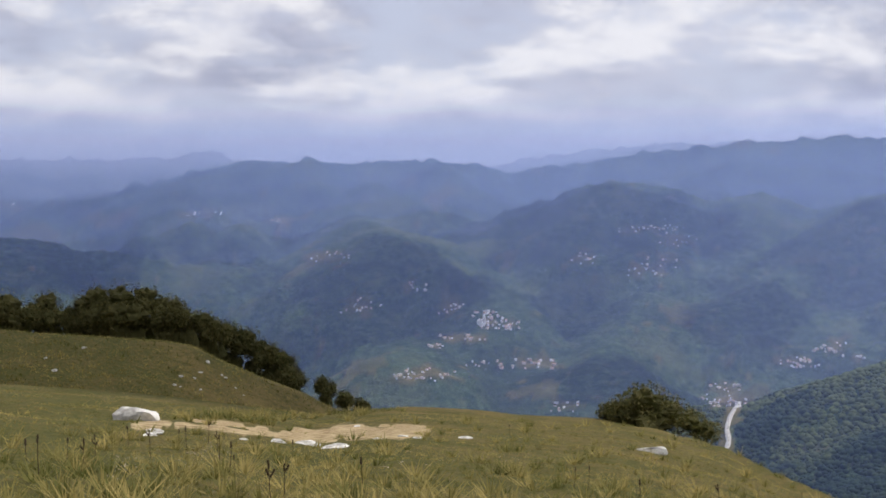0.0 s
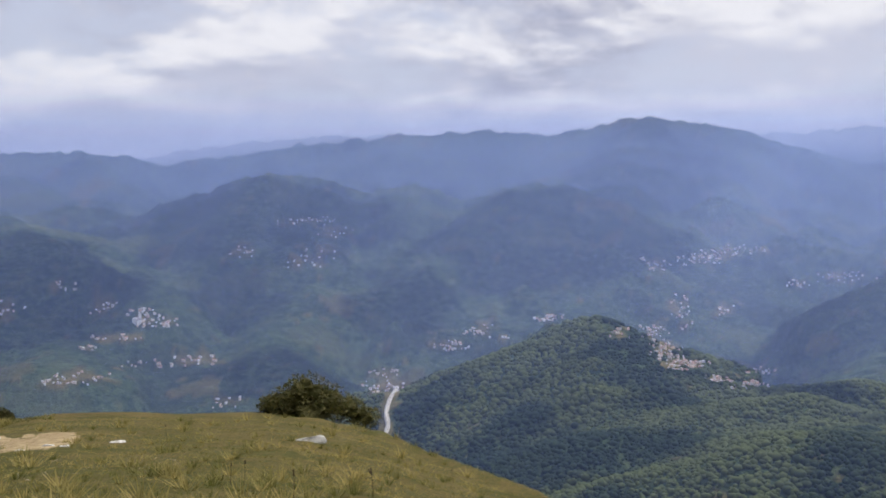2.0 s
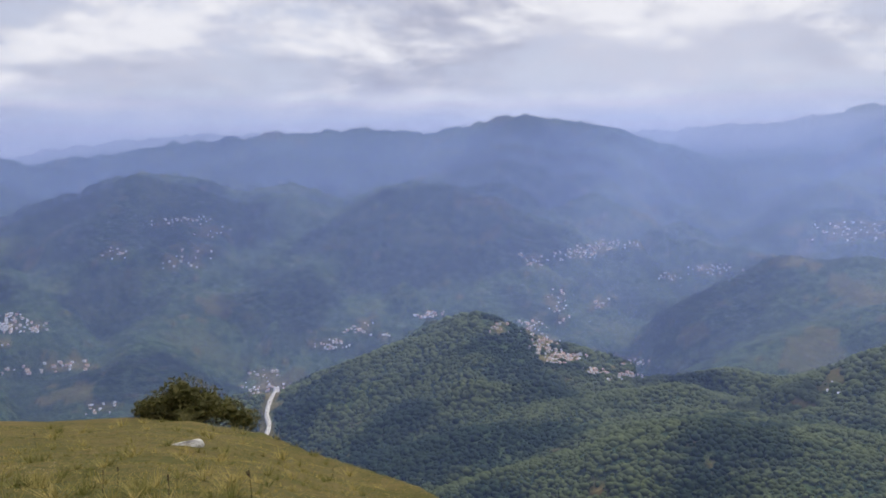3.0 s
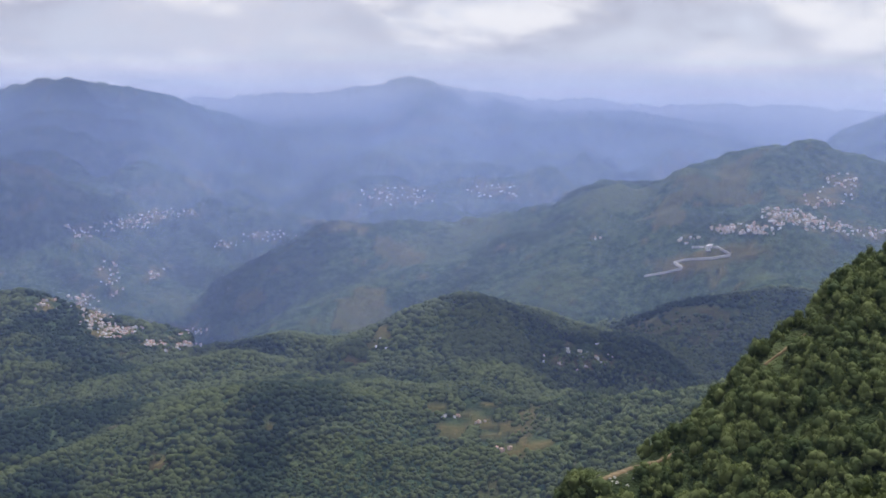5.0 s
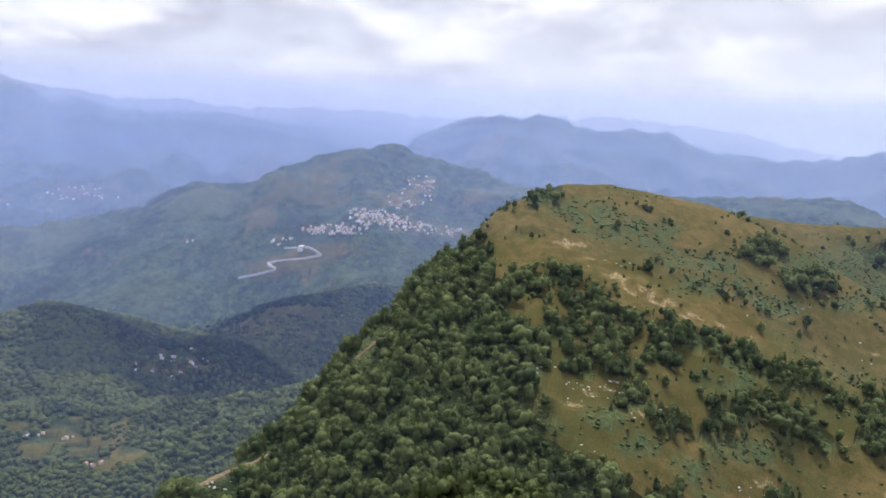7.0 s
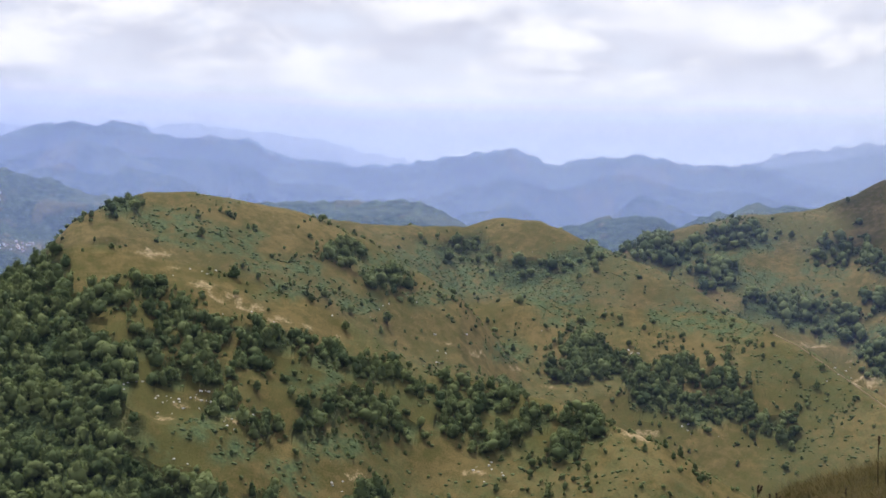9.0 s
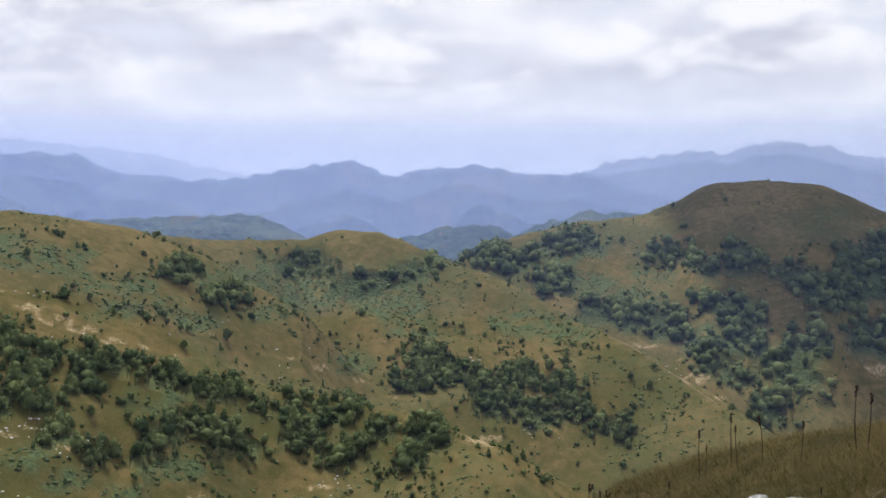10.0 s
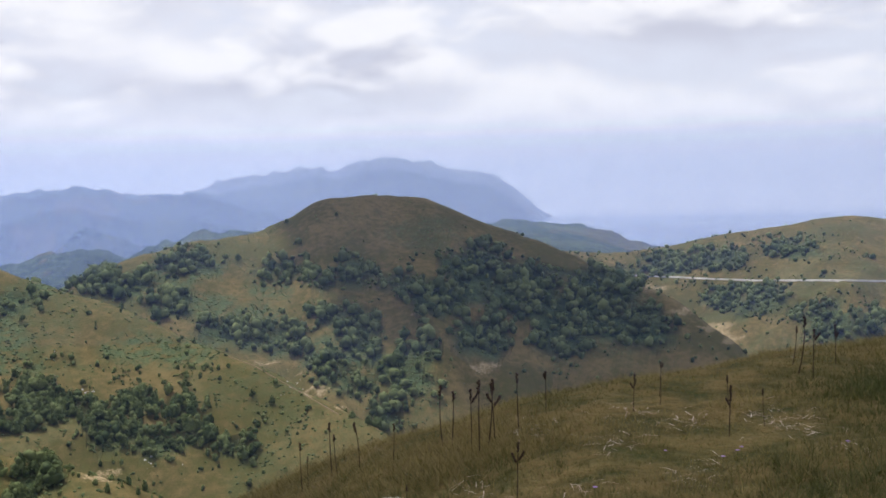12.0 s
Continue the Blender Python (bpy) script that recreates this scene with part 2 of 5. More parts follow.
ridge("bush_hill", [(48, -24), (56, -18.12), (57.7, -17.36), (60.7, -15.46), (63.4, -12.28), (66.4, -9.6), (67.9, -7.49), (70.6, -5.35), (72.1, -3.97), (74.1, -2.88), (75.6, -2.43), (78, -2.41), (80, -2.74), (83.8, -3.5), (87.1, -5), (92, -8)], [(56, 290), (63, 320), (70, 390), (76, 450), (84, 470), (92, 460)], 0.39, 0.55, 8, 0.08)
ridge("knoll", [(-60, -6.3), (-30, -6.6), (-22.5, -7.07), (-20.9, -7.35), (-17.7, -7.74), (-14.6, -8.08), (-13.2, -8.37), (-11.5, -9.31), (-9.5, -10.25), (-7.4, -11.11), (-6.2, -11.82), (-4.4, -12.6), (0, -15)], [(0, 108)], 0.16, 0.55, 4, 0.0)

# The summit on which the camera stands: heading, height angle and distance of the edge past which it drops away.
BROW = [(-180, -5, 30), (-60, -8, 60), (-26, -9.6, 70), (-14.4, -11.2, 72), (-6.8, -12.55, 72), (-2, -12.22, 78), (1.9, -12.44, 80), (5, -12.68, 82), (8.6, -12.84, 84), (10.9, -13.2, 80), (14.7, -14.05, 70), (17, -15.1, 60), (19.7, -16.05, 50), (23, -17.2, 40), (28, -20, 25), (35, -26, 12), (95, -26, 8), (104, -20, 9), (108.8, -16.6, 9.5), (112.7, -15.05, 9), (116.7, -13.65, 8.5), (119.8, -12.95, 8.5), (123.1, -11.9, 8.5), (127.6, -10.87, 8.5), (132, -10.2, 9), (135.5, -9.35, 9.5), (142.2, -8.3, 10), (150, -7.5, 11), (180, -5, 30)]


def land_height(a, r):
    """Height of the land at headings a (degrees, -180 to 180) and distances r."""
    x, y = r * np.sin(np.radians(a)), r * np.cos(np.radians(a))
    k = 0.006 * r + 0.02
    east = span(a, 66, 84)
    stack = [np.where(r > 300, -560 + 250 * east, -600.0) + 15 * fbm(x / 300, y / 300, 3)]
    for name, line, far, front, behind, blunt, gully in RIDGES:
        rc = curve(a, far)
        top = EYE + rc * np.tan(np.radians(curve(a, line)))
        d = r - rc
        top = top + rc * np.where(rc > 2000, 0.0058, 0.0018) * np.exp(-(d / (0.035 * rc)) ** 2) * fbm(a * rc / 2200.0 + 3, d / 70.0 + rc / 100, 3, 0.6)
        out = np.maximum(np.maximum(line[0][0] - a, a - line[-1][0]), 0)
        s = np.where(d < 0, front, behind)
        drop = s * (np.sqrt(d * d + blunt * blunt) - blunt)
        size, shift = 0.12 * far[0][1], far[0][1] * 0.37
        sway = fbm(x / size / 1.6 + shift, y / size / 1.6, 3)
        cut = ridged(x / size + 0.7 * sway + shift, y / size - 0.5 * sway, 4)
        drop = drop * (1 + gully * (0.62 - cut) * 2.0) + (90.0 * gully * (0.66 - cut) * span(drop, 4, 70) if far[0][1] > 850 else 0.0)
        stack.append(top - drop - out * rc * 0.02)
    be, br = curve(a, [b[:2] for b in BROW]), curve(a, [(b[0], b[2]) for b in BROW])
    ze = EYE + br * np.tan(np.radians(be))
    inner = ze * np.clip(r / br, 0, 1) + 0.012 * r * fbm(x / 4, y / 4, 4) * np.clip(1 - r / br, 0, 1) ** 0.5
    past = np.maximum(r - br, 0)
    stack.append(inner - 0.55 * (np.sqrt(past * past + (0.12 * br) ** 2) - 0.12 * br))
    stack = np.array(stack)
    top = stack.max(0)
    bumps = span(r, 200, 300) * (1 - span(r, 1000, 1400)) * 5.0 * fbm(x / 45, y / 45, 5) * np.clip((EYE - top) / 60, 0, 1)
    z = bumps + top + k * np.log(np.exp((stack - top) / k).sum(0)) * np.where(r > 40, 1, 0.3)
    return z


# Where things grow on the grassy hills, as (heading, height angle) seen from the hub.
THICKETS = [(69.6, -8.3), (70.8, -7.5), (72.3, -8.3), (73.8, -7.7), (75.6, -7.4), (76.9, -8.9), (75.7, -10.1), (78.1, -10.4), (79.3, -9.8), (81.1, -10.0), (82.6, -10.3), (80.8, -11.2), (84.8, -11.1), (86.9, -11.6), (88.3, -12.1), (89.8, -12.6), (91.3, -13.0), (92.7, -13.5), (94.1, -13.4), (86.3, -13.4), (87.8, -14.4), (89.3, -14.9), (91.9, -14.7), (94.8, -15), (96.1, -14.3), (81.5, -14.7), (76.9, -11.9), (79, -11.9), (73.9, -16), (75.7, -17.2), (78.8, -18), (81, -18.5), (87.1, -18.5), (84.5, -14), (97.6, -15.8), (98.6, -14.6), (83.7, -15), (79.4, -13.6), (74.5, -3), (85.8, -5.7), (88.2, -7.1), (91.2, -14.6), (93.4, -15.5), (72.8, -14), (71.5, -18), (73, -10.3)]
GROVES = [(108.2, -7.9), (109.7, -8.5), (111.8, -8.3), (113.9, -7.6), (115.3, -8.1), (112.9, -9.8), (114.1, -10.7), (115.3, -11.4), (116.4, -12.3), (117.1, -10.2), (118.3, -11.2), (111.1, -9.1), (115.3, -9.3), (103.5, -5.5), (101.9, -5.1), (106.4, -4.5), (105.1, -6.5), (111.6, -5), (113, -5.5), (114.8, -5.1), (117.8, -5.8), (119, -6.4), (118.3, -9.4), (117, -13), (99.7, -11.3), (101.8, -11.9), (103.8, -11.5), (105.5, -11.7), (106.4, -13.2), (98.4, -10.5), (104.6, -13.5), (97.8, -11.8), (102.9, -12.9), (98.1, -6), (108.3, -13.9), (134.1, -4.8), (136.3, -6.9), (139.1, -7.7), (141.2, -7.9), (134.7, -6.9), (137.7, -4.3), (131.5, -5.1), (139.9, -8.5), (92.5, -5.6), (95.2, -6.6)]
DARK_SIDE = [(124, -6.5), (127, -7.5), (130, -8.2), (121.5, -5), (122, -8.5), (126, -9), (119.5, -6.8), (128.5, -6.4)]
TRODDEN = [(56.3, -18.1), (57.3, -17.8), (58.3, -17.4), (59.3, -17.1), (60.4, -16.6), (64.8, -11.8), (65.5, -11.1), (66.4, -10.4)]
SCARS = [(75.8, -5.6), (76.8, -6.4), (78.2, -7.2), (79.6, -7.9), (80.9, -8.5), (82.5, -9.1), (84.1, -9.5), (85.6, -10), (87.1, -10.8), (73.4, -11.3), (73.9, -12.5), (74.5, -14), (76.3, -14), (77.8, -13.2), (80, -14.2), (91.5, -10.4), (92.9, -10.9), (95.1, -11.6), (96.8, -12.6), (86.2, -17.3), (92.9, -17.1), (94.9, -17.8), (74.5, -17.6), (77, -18.6), (98.9, -13.2), (101.9, -14.8), (119, -7.9), (118.1, -7.4), (122, -10.4), (130.4, -6.3), (132.1, -7.5), (133.8, -8.3), (134.9, -8.9), (110.5, -9.7), (111.7, -10.3), (112.8, -11.3), (114.6, -12.2), (116.4, -13.3)]
FERNS = [(76.8, -3.7), (78.3, -4.4), (80.4, -4.9), (81.6, -6.1), (83.4, -6.4), (82.9, -7.6), (85.2, -7.5), (86.7, -8.3), (80, -15.9), (82.5, -16.7), (84.9, -15.7), (77.6, -14.7), (90.7, -6.1), (93, -6.9), (95.4, -6.5), (97.1, -7.8), (98.2, -8.8), (90.2, -7.9), (88.1, -6.2), (94.6, -10.8), (83.9, -12.3), (83.1, -17.6), (75.7, -15.5), (105.5, -5), (107.1, -6.6), (109.7, -7.3), (112.9, -8.9), (115.6, -9.9), (106.6, -4.5), (114.1, -8.7), (117.7, -11.4), (114.7, -11), (110.7, -5.9), (98.9, -5.5), (103.6, -8.7), (105.3, -8.9)]


VILLAGES = []


def village(heading, rise, half_width, half_height, houses):
    VILLAGES.append((heading, rise, half_width, half_height, houses))


village(-4.4, -6.7, 0.7, 0.3, 9)
village(-1.4, -5.7, 0.6, 0.2, 6)
village(0.5, -6.9, 0.5, 0.3, 7)
village(2.5, -7.5, 0.6, 0.35, 22)
village(3.4, -7.8, 0.4, 0.2, 12)
village(1.2, -8.5, 0.9, 0.15, 9)
village(-0.4, -8.9, 0.4, 0.1, 5)
village(-1.4, -10.4, 1.3, 0.25, 18)
village(2.3, -9.85, 0.9, 0.15, 11)
village(5, -9.8, 0.8, 0.2, 11)
village(6.5, -12, 0.5, 0.2, 8)
village(14.8, -11.5, 0.8, 0.25, 18)
village(14.6, -10.8, 0.6, 0.2, 7)
village(10.8, -2.7, 1.0, 0.15, 20)
village(11, -4.6, 0.8, 0.4, 12)
village(7.5, -4.2, 0.5, 0.25, 9)
village(12.3, -3.3, 0.6, 0.2, 6)
village(18.4, -9.35, 0.6, 0.2, 16)
village(19.9, -8.6, 0.6, 0.25, 14)
village(21, -8.9, 0.3, 0.1, 3)
village(-12.8, -1.8, 0.8, 0.1, 7)
village(-6.4, -4.1, 0.9, 0.2, 8)
village(-8.6, -2.2, 0.5, 0.15, 3)
village(-22, -1.2, 0.8, 0.15, 6)
village(29.1, -8.5, 0.5, 0.25, 16)
village(29.7, -9.4, 0.55, 0.35, 34)
village(30.3, -10.1, 0.6, 0.3, 38)
village(31.2, -10.2, 0.5, 0.25, 24)
village(32.4, -10.9, 0.45, 0.15, 16)
village(34.0, -11.1, 0.6, 0.15, 22)
village(34.5, -10.3, 0.5, 0.15, 9)
village(27.4, -8.7, 0.4, 0.2, 6)
village(31.9, -4.6, 0.6, 0.25, 34)
village(32.9, -4.25, 0.7, 0.2, 22)
village(30.9, -4.8, 0.4, 0.2, 10)
village(29.2, -5.0, 0.5, 0.25, 14)
village(34.3, -4.2, 0.5, 0.12, 6)
village(36.2, -5.9, 0.4, 0.15, 10)
village(38.6, -5.5, 0.9, 0.2, 18)
village(30.3, -7.1, 0.4, 0.4, 9)
village(30.6, -8.0, 0.3, 0.3, 6)
village(32.6, -7.35, 0.5, 0.2, 8)
village(23.6, -7.9, 0.5, 0.12, 18)
village(45.2, -3.5, 1.3, 0.35, 34)
village(50.5, -3.2, 1.3, 0.3, 16)
village(62.7, -5.1, 0.6, 0.15, 22)
village(64.0, -5.0, 0.8, 0.2, 40)
village(65.2, -4.3, 0.6, 0.25, 40)
village(66.4, -4.5, 0.7, 0.2, 36)
village(67.6, -4.8, 0.8, 0.2, 24)
village(69.3, -5.1, 0.7, 0.2, 14)
village(68, -2.7, 0.8, 0.4, 14)
village(67, -3.4, 1.0, 0.4, 14)
village(60.6, -5.6, 0.4, 0.2, 6)
village(55.8, -5.7, 0.2, 0.08, 2)
village(55, -11.9, 1.2, 0.5, 14)
village(55.2, -12.4, 0.5, 0.2, 6)
village(48.2, -15.1, 0.5, 0.08, 6)
village(49.8, -15.4, 0.3, 0.08, 3)
village(51.1, -16.8, 0.3, 0.06, 3)
village(44, -11.3, 0.5, 0.2, 4)
FIELDS = [(49.3, -15.0, 1.5, 0.55), (50.5, -15.8, 1.3, 0.5), (48.3, -15.8, 0.9, 0.5), (47.5, -14.6, 0.8, 0.35), (53.0, -16.4, 1.2, 0.3), (51.5, -16.9, 0.5, 0.2), (15.2, -12.0, 0.4, 0.7), (14.85, -13.3, 0.4, 0.8), (61.0, -6.9, 1.8, 0.5), (63, -6.2, 0.8, 0.25), (58.5, -12.8, 1.4, 0.12), (62, -9.3, 1.5, 0.2), (43, -12.2, 0.6, 0.25), (44.5, -10.8, 0.4, 0.4)]


def built_over(a, e):
    total = 0 * a
    for pa, pe, w, h, *_ in VILLAGES + FIELDS:
        total = np.maximum(total, np.exp(-((a - pa) / (w * 1.35)) ** 2 - ((e - pe) / (h * 1.5)) ** 2))
    return total


def spots(a, e, places, wide, tall):
    total = 0 * a
    for pa, pe in places:
        total = np.maximum(total, np.exp(-((a - pa) / wide) ** 2 - ((e - pe) / tall) ** 2))
    return total


def height_angle(r, z):
    return np.degrees(np.arctan2(z - EYE, r))


def land_masks(a, r, z):
    """How much wood, bare earth and bracken there is at a place."""
    x, y = r * np.sin(np.radians(a)), r * np.cos(np.radians(a))
    e = height_angle(r, z)
    hills = span(r, 200, 240) * np.where(a > 74, 1 - span(r, 1500, 1700), 1 - span(r, 560, 620)) * (a > 40)
    wood = np.where(hills > 0.5, 0.0, span(r, 130, 300) * np.where((a > 76) & (r < 1600), 0.6, 1.0))
    glade = (r > 700) & (fbm(x / 190, y / 190 + 40, 4) > 0.40)
    open_land = span(built_over(a, e) + 1.0 * fbm(x / 30, y / 30 + 7, 4), 0.35, 0.75) * (r > 650)
    wood = wood * np.where(glade, 0.45, 1.0) * (1 - 0.85 * open_land)
    warp = fbm(x / 30 + 50, y / 30, 4)
    flank = (1 - span(a + 8.0 * fbm(x / 22 + 3, y / 22, 4) - 7.0 * span(-e, 15.0, 18.5), 70.4, 74.0)) * span(-e, 4.5, 6.0) * hills
    grown = np.maximum(spots(a, e, THICKETS, 1.2, 0.7), spots(a, e, GROVES, 1.5, 0.75))
    patch = fbm(x / 55 + 5, y / 55, 4)
    fern = np.maximum(np.maximum(0.35 * span(patch, 0.10, 0.28), span(spots(a, e, FERNS, 2.0, 0.8) + 0.6 * warp, 0.3, 0.65)), 0.8 * span(grown + 0.5 * warp, 0.4, 0.7)) * hills
    shady = spots(a, e, DARK_SIDE, 2.0, 1.2)
    wood = np.maximum(wood, np.maximum(0.9 * flank, np.maximum(0.6 * span(grown + 0.7 * warp, 0.45, 0.75), 0.95 * span(shady + 0.6 * warp, 0.3, 0.6))) * hills)
    scar = span(spots(a, e, SCARS, 1.3, 0.42) + 0.7 * warp, 0.30, 0.85) * hills
    track = spots(a, e, [(-15, -12.3), (-13.5, -12.5), (-11.8, -12.7), (-10, -13), (-8.2, -13.2), (-6.6, -13.3), (-5, -13.1), (-3.2, -13.2), (-2, -13.1)], 1.3, 0.36) * (r < 110) * (r > 20)
    track = span(track + 0.6 * fbm(x / 1.8, y / 1.8, 5, 0.6), 0.38, 0.62)
    heath = span(a, 92, 104) * (1 - span(r, 30, 60))
    return wood, np.clip(np.maximum(np.maximum(0.56 * scar, 0.85 * spots(a, e, TRODDEN, 0.7, 0.3) * hills), track), 0, 1), np.clip(fern * (1 - scar), 0, 1), heath


def grid_mesh(name, heads, dists, height, attrs=None):
    a, r = np.meshgrid(heads, dists, indexing="ij")
    z = height(a, r)
    x, y = r * np.sin(np.radians(a)), r * np.cos(np.radians(a))
    co = np.stack([x, y, z], -1).reshape(-1, 3).astype(np.float32)
    na, nr = a.shape
    i = np.arange(na * nr).reshape(na, nr)
    quads = np.stack([i[:-1, :-1], i[:-1, 1:], i[1:, 1:], i[1:, :-1]], -1).reshape(-1, 4)
    return mesh_from(name, co, quads, attrs(a, r, z) if attrs else None)


def mesh_from(name, co, faces, masks=None, smooth=True):
    """A mesh from arrays of corners and of faces that all have as many corners."""
    me = bpy.data.meshes.new(name)
    k = faces.shape[1]
    me.vertices.add(len(co))
    me.vertices.foreach_set("co", np.ascontiguousarray(co, dtype=np.float32).ravel())
    me.loops.add(faces.size)
    me.loops.foreach_set("vertex_index", np.ascontiguousarray(faces, dtype=np.int32).ravel())
    me.polygons.add(len(faces))
    me.polygons.foreach_set("loop_start", np.arange(0, faces.size, k, dtype=np.int32))
    me.polygons.foreach_set("use_smooth", np.full(len(faces), smooth))
    me.update(calc_edges=True)
    for key, values in (masks or {}).items():
        me.attributes.new(key, "FLOAT", "POINT").data.foreach_set("value", np.ascontiguousarray(values, dtype=np.float32).ravel())
    return me


HEADS = np.concatenate([np.arange(-180, -27, 3.0), np.arange(-27, 146, 0.17), np.arange(146, 181, 2.0)])
DISTS = np.concatenate([[0.02, 0.3], np.geomspace(0.6, 180, 96, endpoint=False), np.geomspace(180, 1000, 120, endpoint=False), np.geomspace(1000, 4900, 190)])
LAND_Z = land_height(*np.meshgrid(HEADS, DISTS, indexing="ij"))


def land_at(a, r):
    """Height of the built land, between the corners of its sheet."""
    i = np.clip(np.searchsorted(HEADS, a) - 1, 0, len(HEADS) - 2)
    j = np.clip(np.searchsorted(DISTS, r) - 1, 0, len(DISTS) - 2)
    u, v = (a - HEADS[i]) / (HEADS[i + 1] - HEADS[i]), (r - DISTS[j]) / (DISTS[j + 1] - DISTS[j])
    return (LAND_Z[i, j] * (1 - u) + LAND_Z[i + 1, j] * u) * (1 - v) + (LAND_Z[i, j + 1] * (1 - u) + LAND_Z[i + 1, j + 1] * u) * v


def meet(a, e, least=2.0):
    """The distance at which the land first rises to height angle e at heading a, looking out from the hub."""
    a, e = np.atleast_1d(np.asarray(a, float)), np.atleast_1d(np.asarray(e, float))
    steps = DISTS[DISTS >= least]
    out = np.zeros(len(a))
    for i in range(len(a)):
        angle = height_angle(steps, land_at(np.full(len(steps), a[i]), steps))
        over = np.nonzero(angle >= e[i])[0]
        k = over[0] if len(over) else int(np.argmax(angle))
        if k > 0 and len(over):
            f = (e[i] - angle[k - 1]) / (angle[k] - angle[k - 1] + 1e-9)
            out[i] = steps[k - 1] + np.clip(f, 0, 1) * (steps[k] - steps[k - 1])
        else:
            out[i] = steps[k]
    return out


# Spurs that run down the slopes: each a crest line of (heading, height angle) points, and how far it stands out.
SPURS = []


def spur(stand, line):
    SPURS.append((line, stand))


spur(0.04, [(-19.7, -1.0), (-16.6, -0.75), (-13.3, 0.01), (-9.3, 0.96)])
spur(0.05, [(-7.3, 1.02), (-6.7, -0.08), (-5.2, -1.58), (-2.5, -3.09)])
spur(0.04, [(-0.1, 0.78), (0.5, -0.41), (-0.4, -1.61)])
spur(0.05, [(-16.6, -0.75), (-15.4, -2.35), (-13.1, -3.84), (-10.9, -4.77)])
spur(0.06, [(-3.8, -0.15), (-2.7, -0.57), (-0.9, -1.44), (0.4, -2.46), (2.1, -3.36), (3.7, -4.27)])
spur(0.05, [(2.6, -4.82), (2.0, -6.82), (-0.6, -8.41), (-3.0, -9.39)])
spur(0.05, [(11.2, -5.98), (9.4, -8.25), (7.6, -9.95)])
spur(0.05, [(21.5, -1.07), (20.0, -2.41), (18.8, -3.9), (17.3, -5.25), (15.1, -6.33)])
spur(0.05, [(8.7, -0.2), (7.8, -1.71), (6.0, -3.44), (4.6, -4.0)])
spur(0.05, [(24.4, -0.94), (26.2, -1.6), (28.3, -2.58), (29.7, -3.45), (31.5, -5.05)])
spur(0.05, [(23.3, -0.93), (24.5, -3.02), (24.8, -5.11)])
spur(0.04, [(32.8, 2.0), (31.7, -0.09), (29.7, -1.84)])
spur(0.04, [(28.2, 2.4), (26.8, 0.82), (23.9, -0.34)])
spur(0.08, [(25.6, -7.95), (23.3, -8.99), (21.5, -9.89), (19.0, -11.37), (16.6, -12.53)])
spur(0.08, [(27.1, -8.5), (27.4, -10.1), (21.5, -11.66), (18.4, -13.13)])
spur(0.09, [(28.9, -10.65), (28.0, -11.55), (23.0, -13.11), (19.6, -14.88)])
spur(0.10, [(36.0, -11.6), (31.8, -12.28), (26.0, -14.21), (22.4, -16.59)])
spur(0.08, [(44.9, -10.05), (43.7, -11.53), (41.8, -12.69), (40.0, -12.95)])
spur(0.08, [(49.1, -8.8), (48.7, -10.64), (49.1, -12.4), (48.5, -13.87)])
spur(0.08, [(56.2, -10.7), (58.8, -11.4), (60.7, -12.2), (61.8, -12.8)])
spur(0.09, [(40.0, -13.4), (35.7, -14.58), (30.9, -15.48), (26.5, -17.1)])
spur(0.08, [(37.6, -13.4), (32.4, -14.1), (26.6, -14.8), (21.4, -15.4)])
spur(0.05, [(53.8, -3.7), (52.1, -5.28), (49.1, -6.77), (46.1, -7.07), (41.9, -8.83)])
spur(0.05, [(56.7, -2.8), (55.8, -4.96), (54.4, -7.03), (51.5, -8.83)])
spur(0.09, [(65.1, -8.01), (61.7, -8.62), (58.7, -9.7), (56.8, -10.2)])
spur(0.05, [(61.1, -1.9), (60.0, -4.05), (58.9, -5.5)])
spur(0.03, [(47.1, 2.3), (46.2, 0.11), (45.0, -1.37)])
spur(0.03, [(50.6, 1.7), (51.5, 0.04), (52.6, -1.14)])
spur(0.03, [(47.9, 0.53), (44.7, -1.07), (42.6, -1.94)])


def raise_spurs(z):
    a, r = np.meshgrid(HEADS, DISTS, indexing="ij")
    x, y = r * np.sin(np.radians(a)), r * np.cos(np.radians(a))
    wave = fbm(x / 160, y / 160, 4)
    out = z.copy()
    for line, stand in SPURS:
        heads, rises = np.array(line).T
        far = meet(heads, rises, 850) * (1 - stand)
        cx, cy, cz = far * np.sin(np.radians(heads)), far * np.cos(np.radians(heads)), EYE + far * np.tan(np.radians(rises))
        w = (a > heads.min() - 7) & (a < heads.max() + 7) & (r > far.min() - 600) & (r < far.max() + 500)
        px, py = x[w] + 45 * wave[w], y[w] - 30 * wave[w]
        best = np.full(px.shape, -1e9)
        for k in range(len(line) - 1):
            dx, dy = cx[k + 1] - cx[k], cy[k + 1] - cy[k]
            t = np.clip(((px - cx[k]) * dx + (py - cy[k]) * dy) / (dx * dx + dy * dy), 0, 1)
            d = np.hypot(px - cx[k] - t * dx, py - cy[k] - t * dy)
            best = np.maximum(best, cz[k] + t * (cz[k + 1] - cz[k]) - (0.5 + 0.25 * wave[w]) * (np.sqrt(d * d + 900) - 30))
        k = 9.0
        top = np.maximum(out[w], best)
        out[w] = top + k * np.log(np.exp((out[w] - top) / k) + np.exp((best - top) / k))
    return out


LAND_Z = raise_spurs(LAND_Z)
LAND_SKY = np.maximum.accumulate(height_angle(DISTS[None, :], LAND_Z), axis=1)


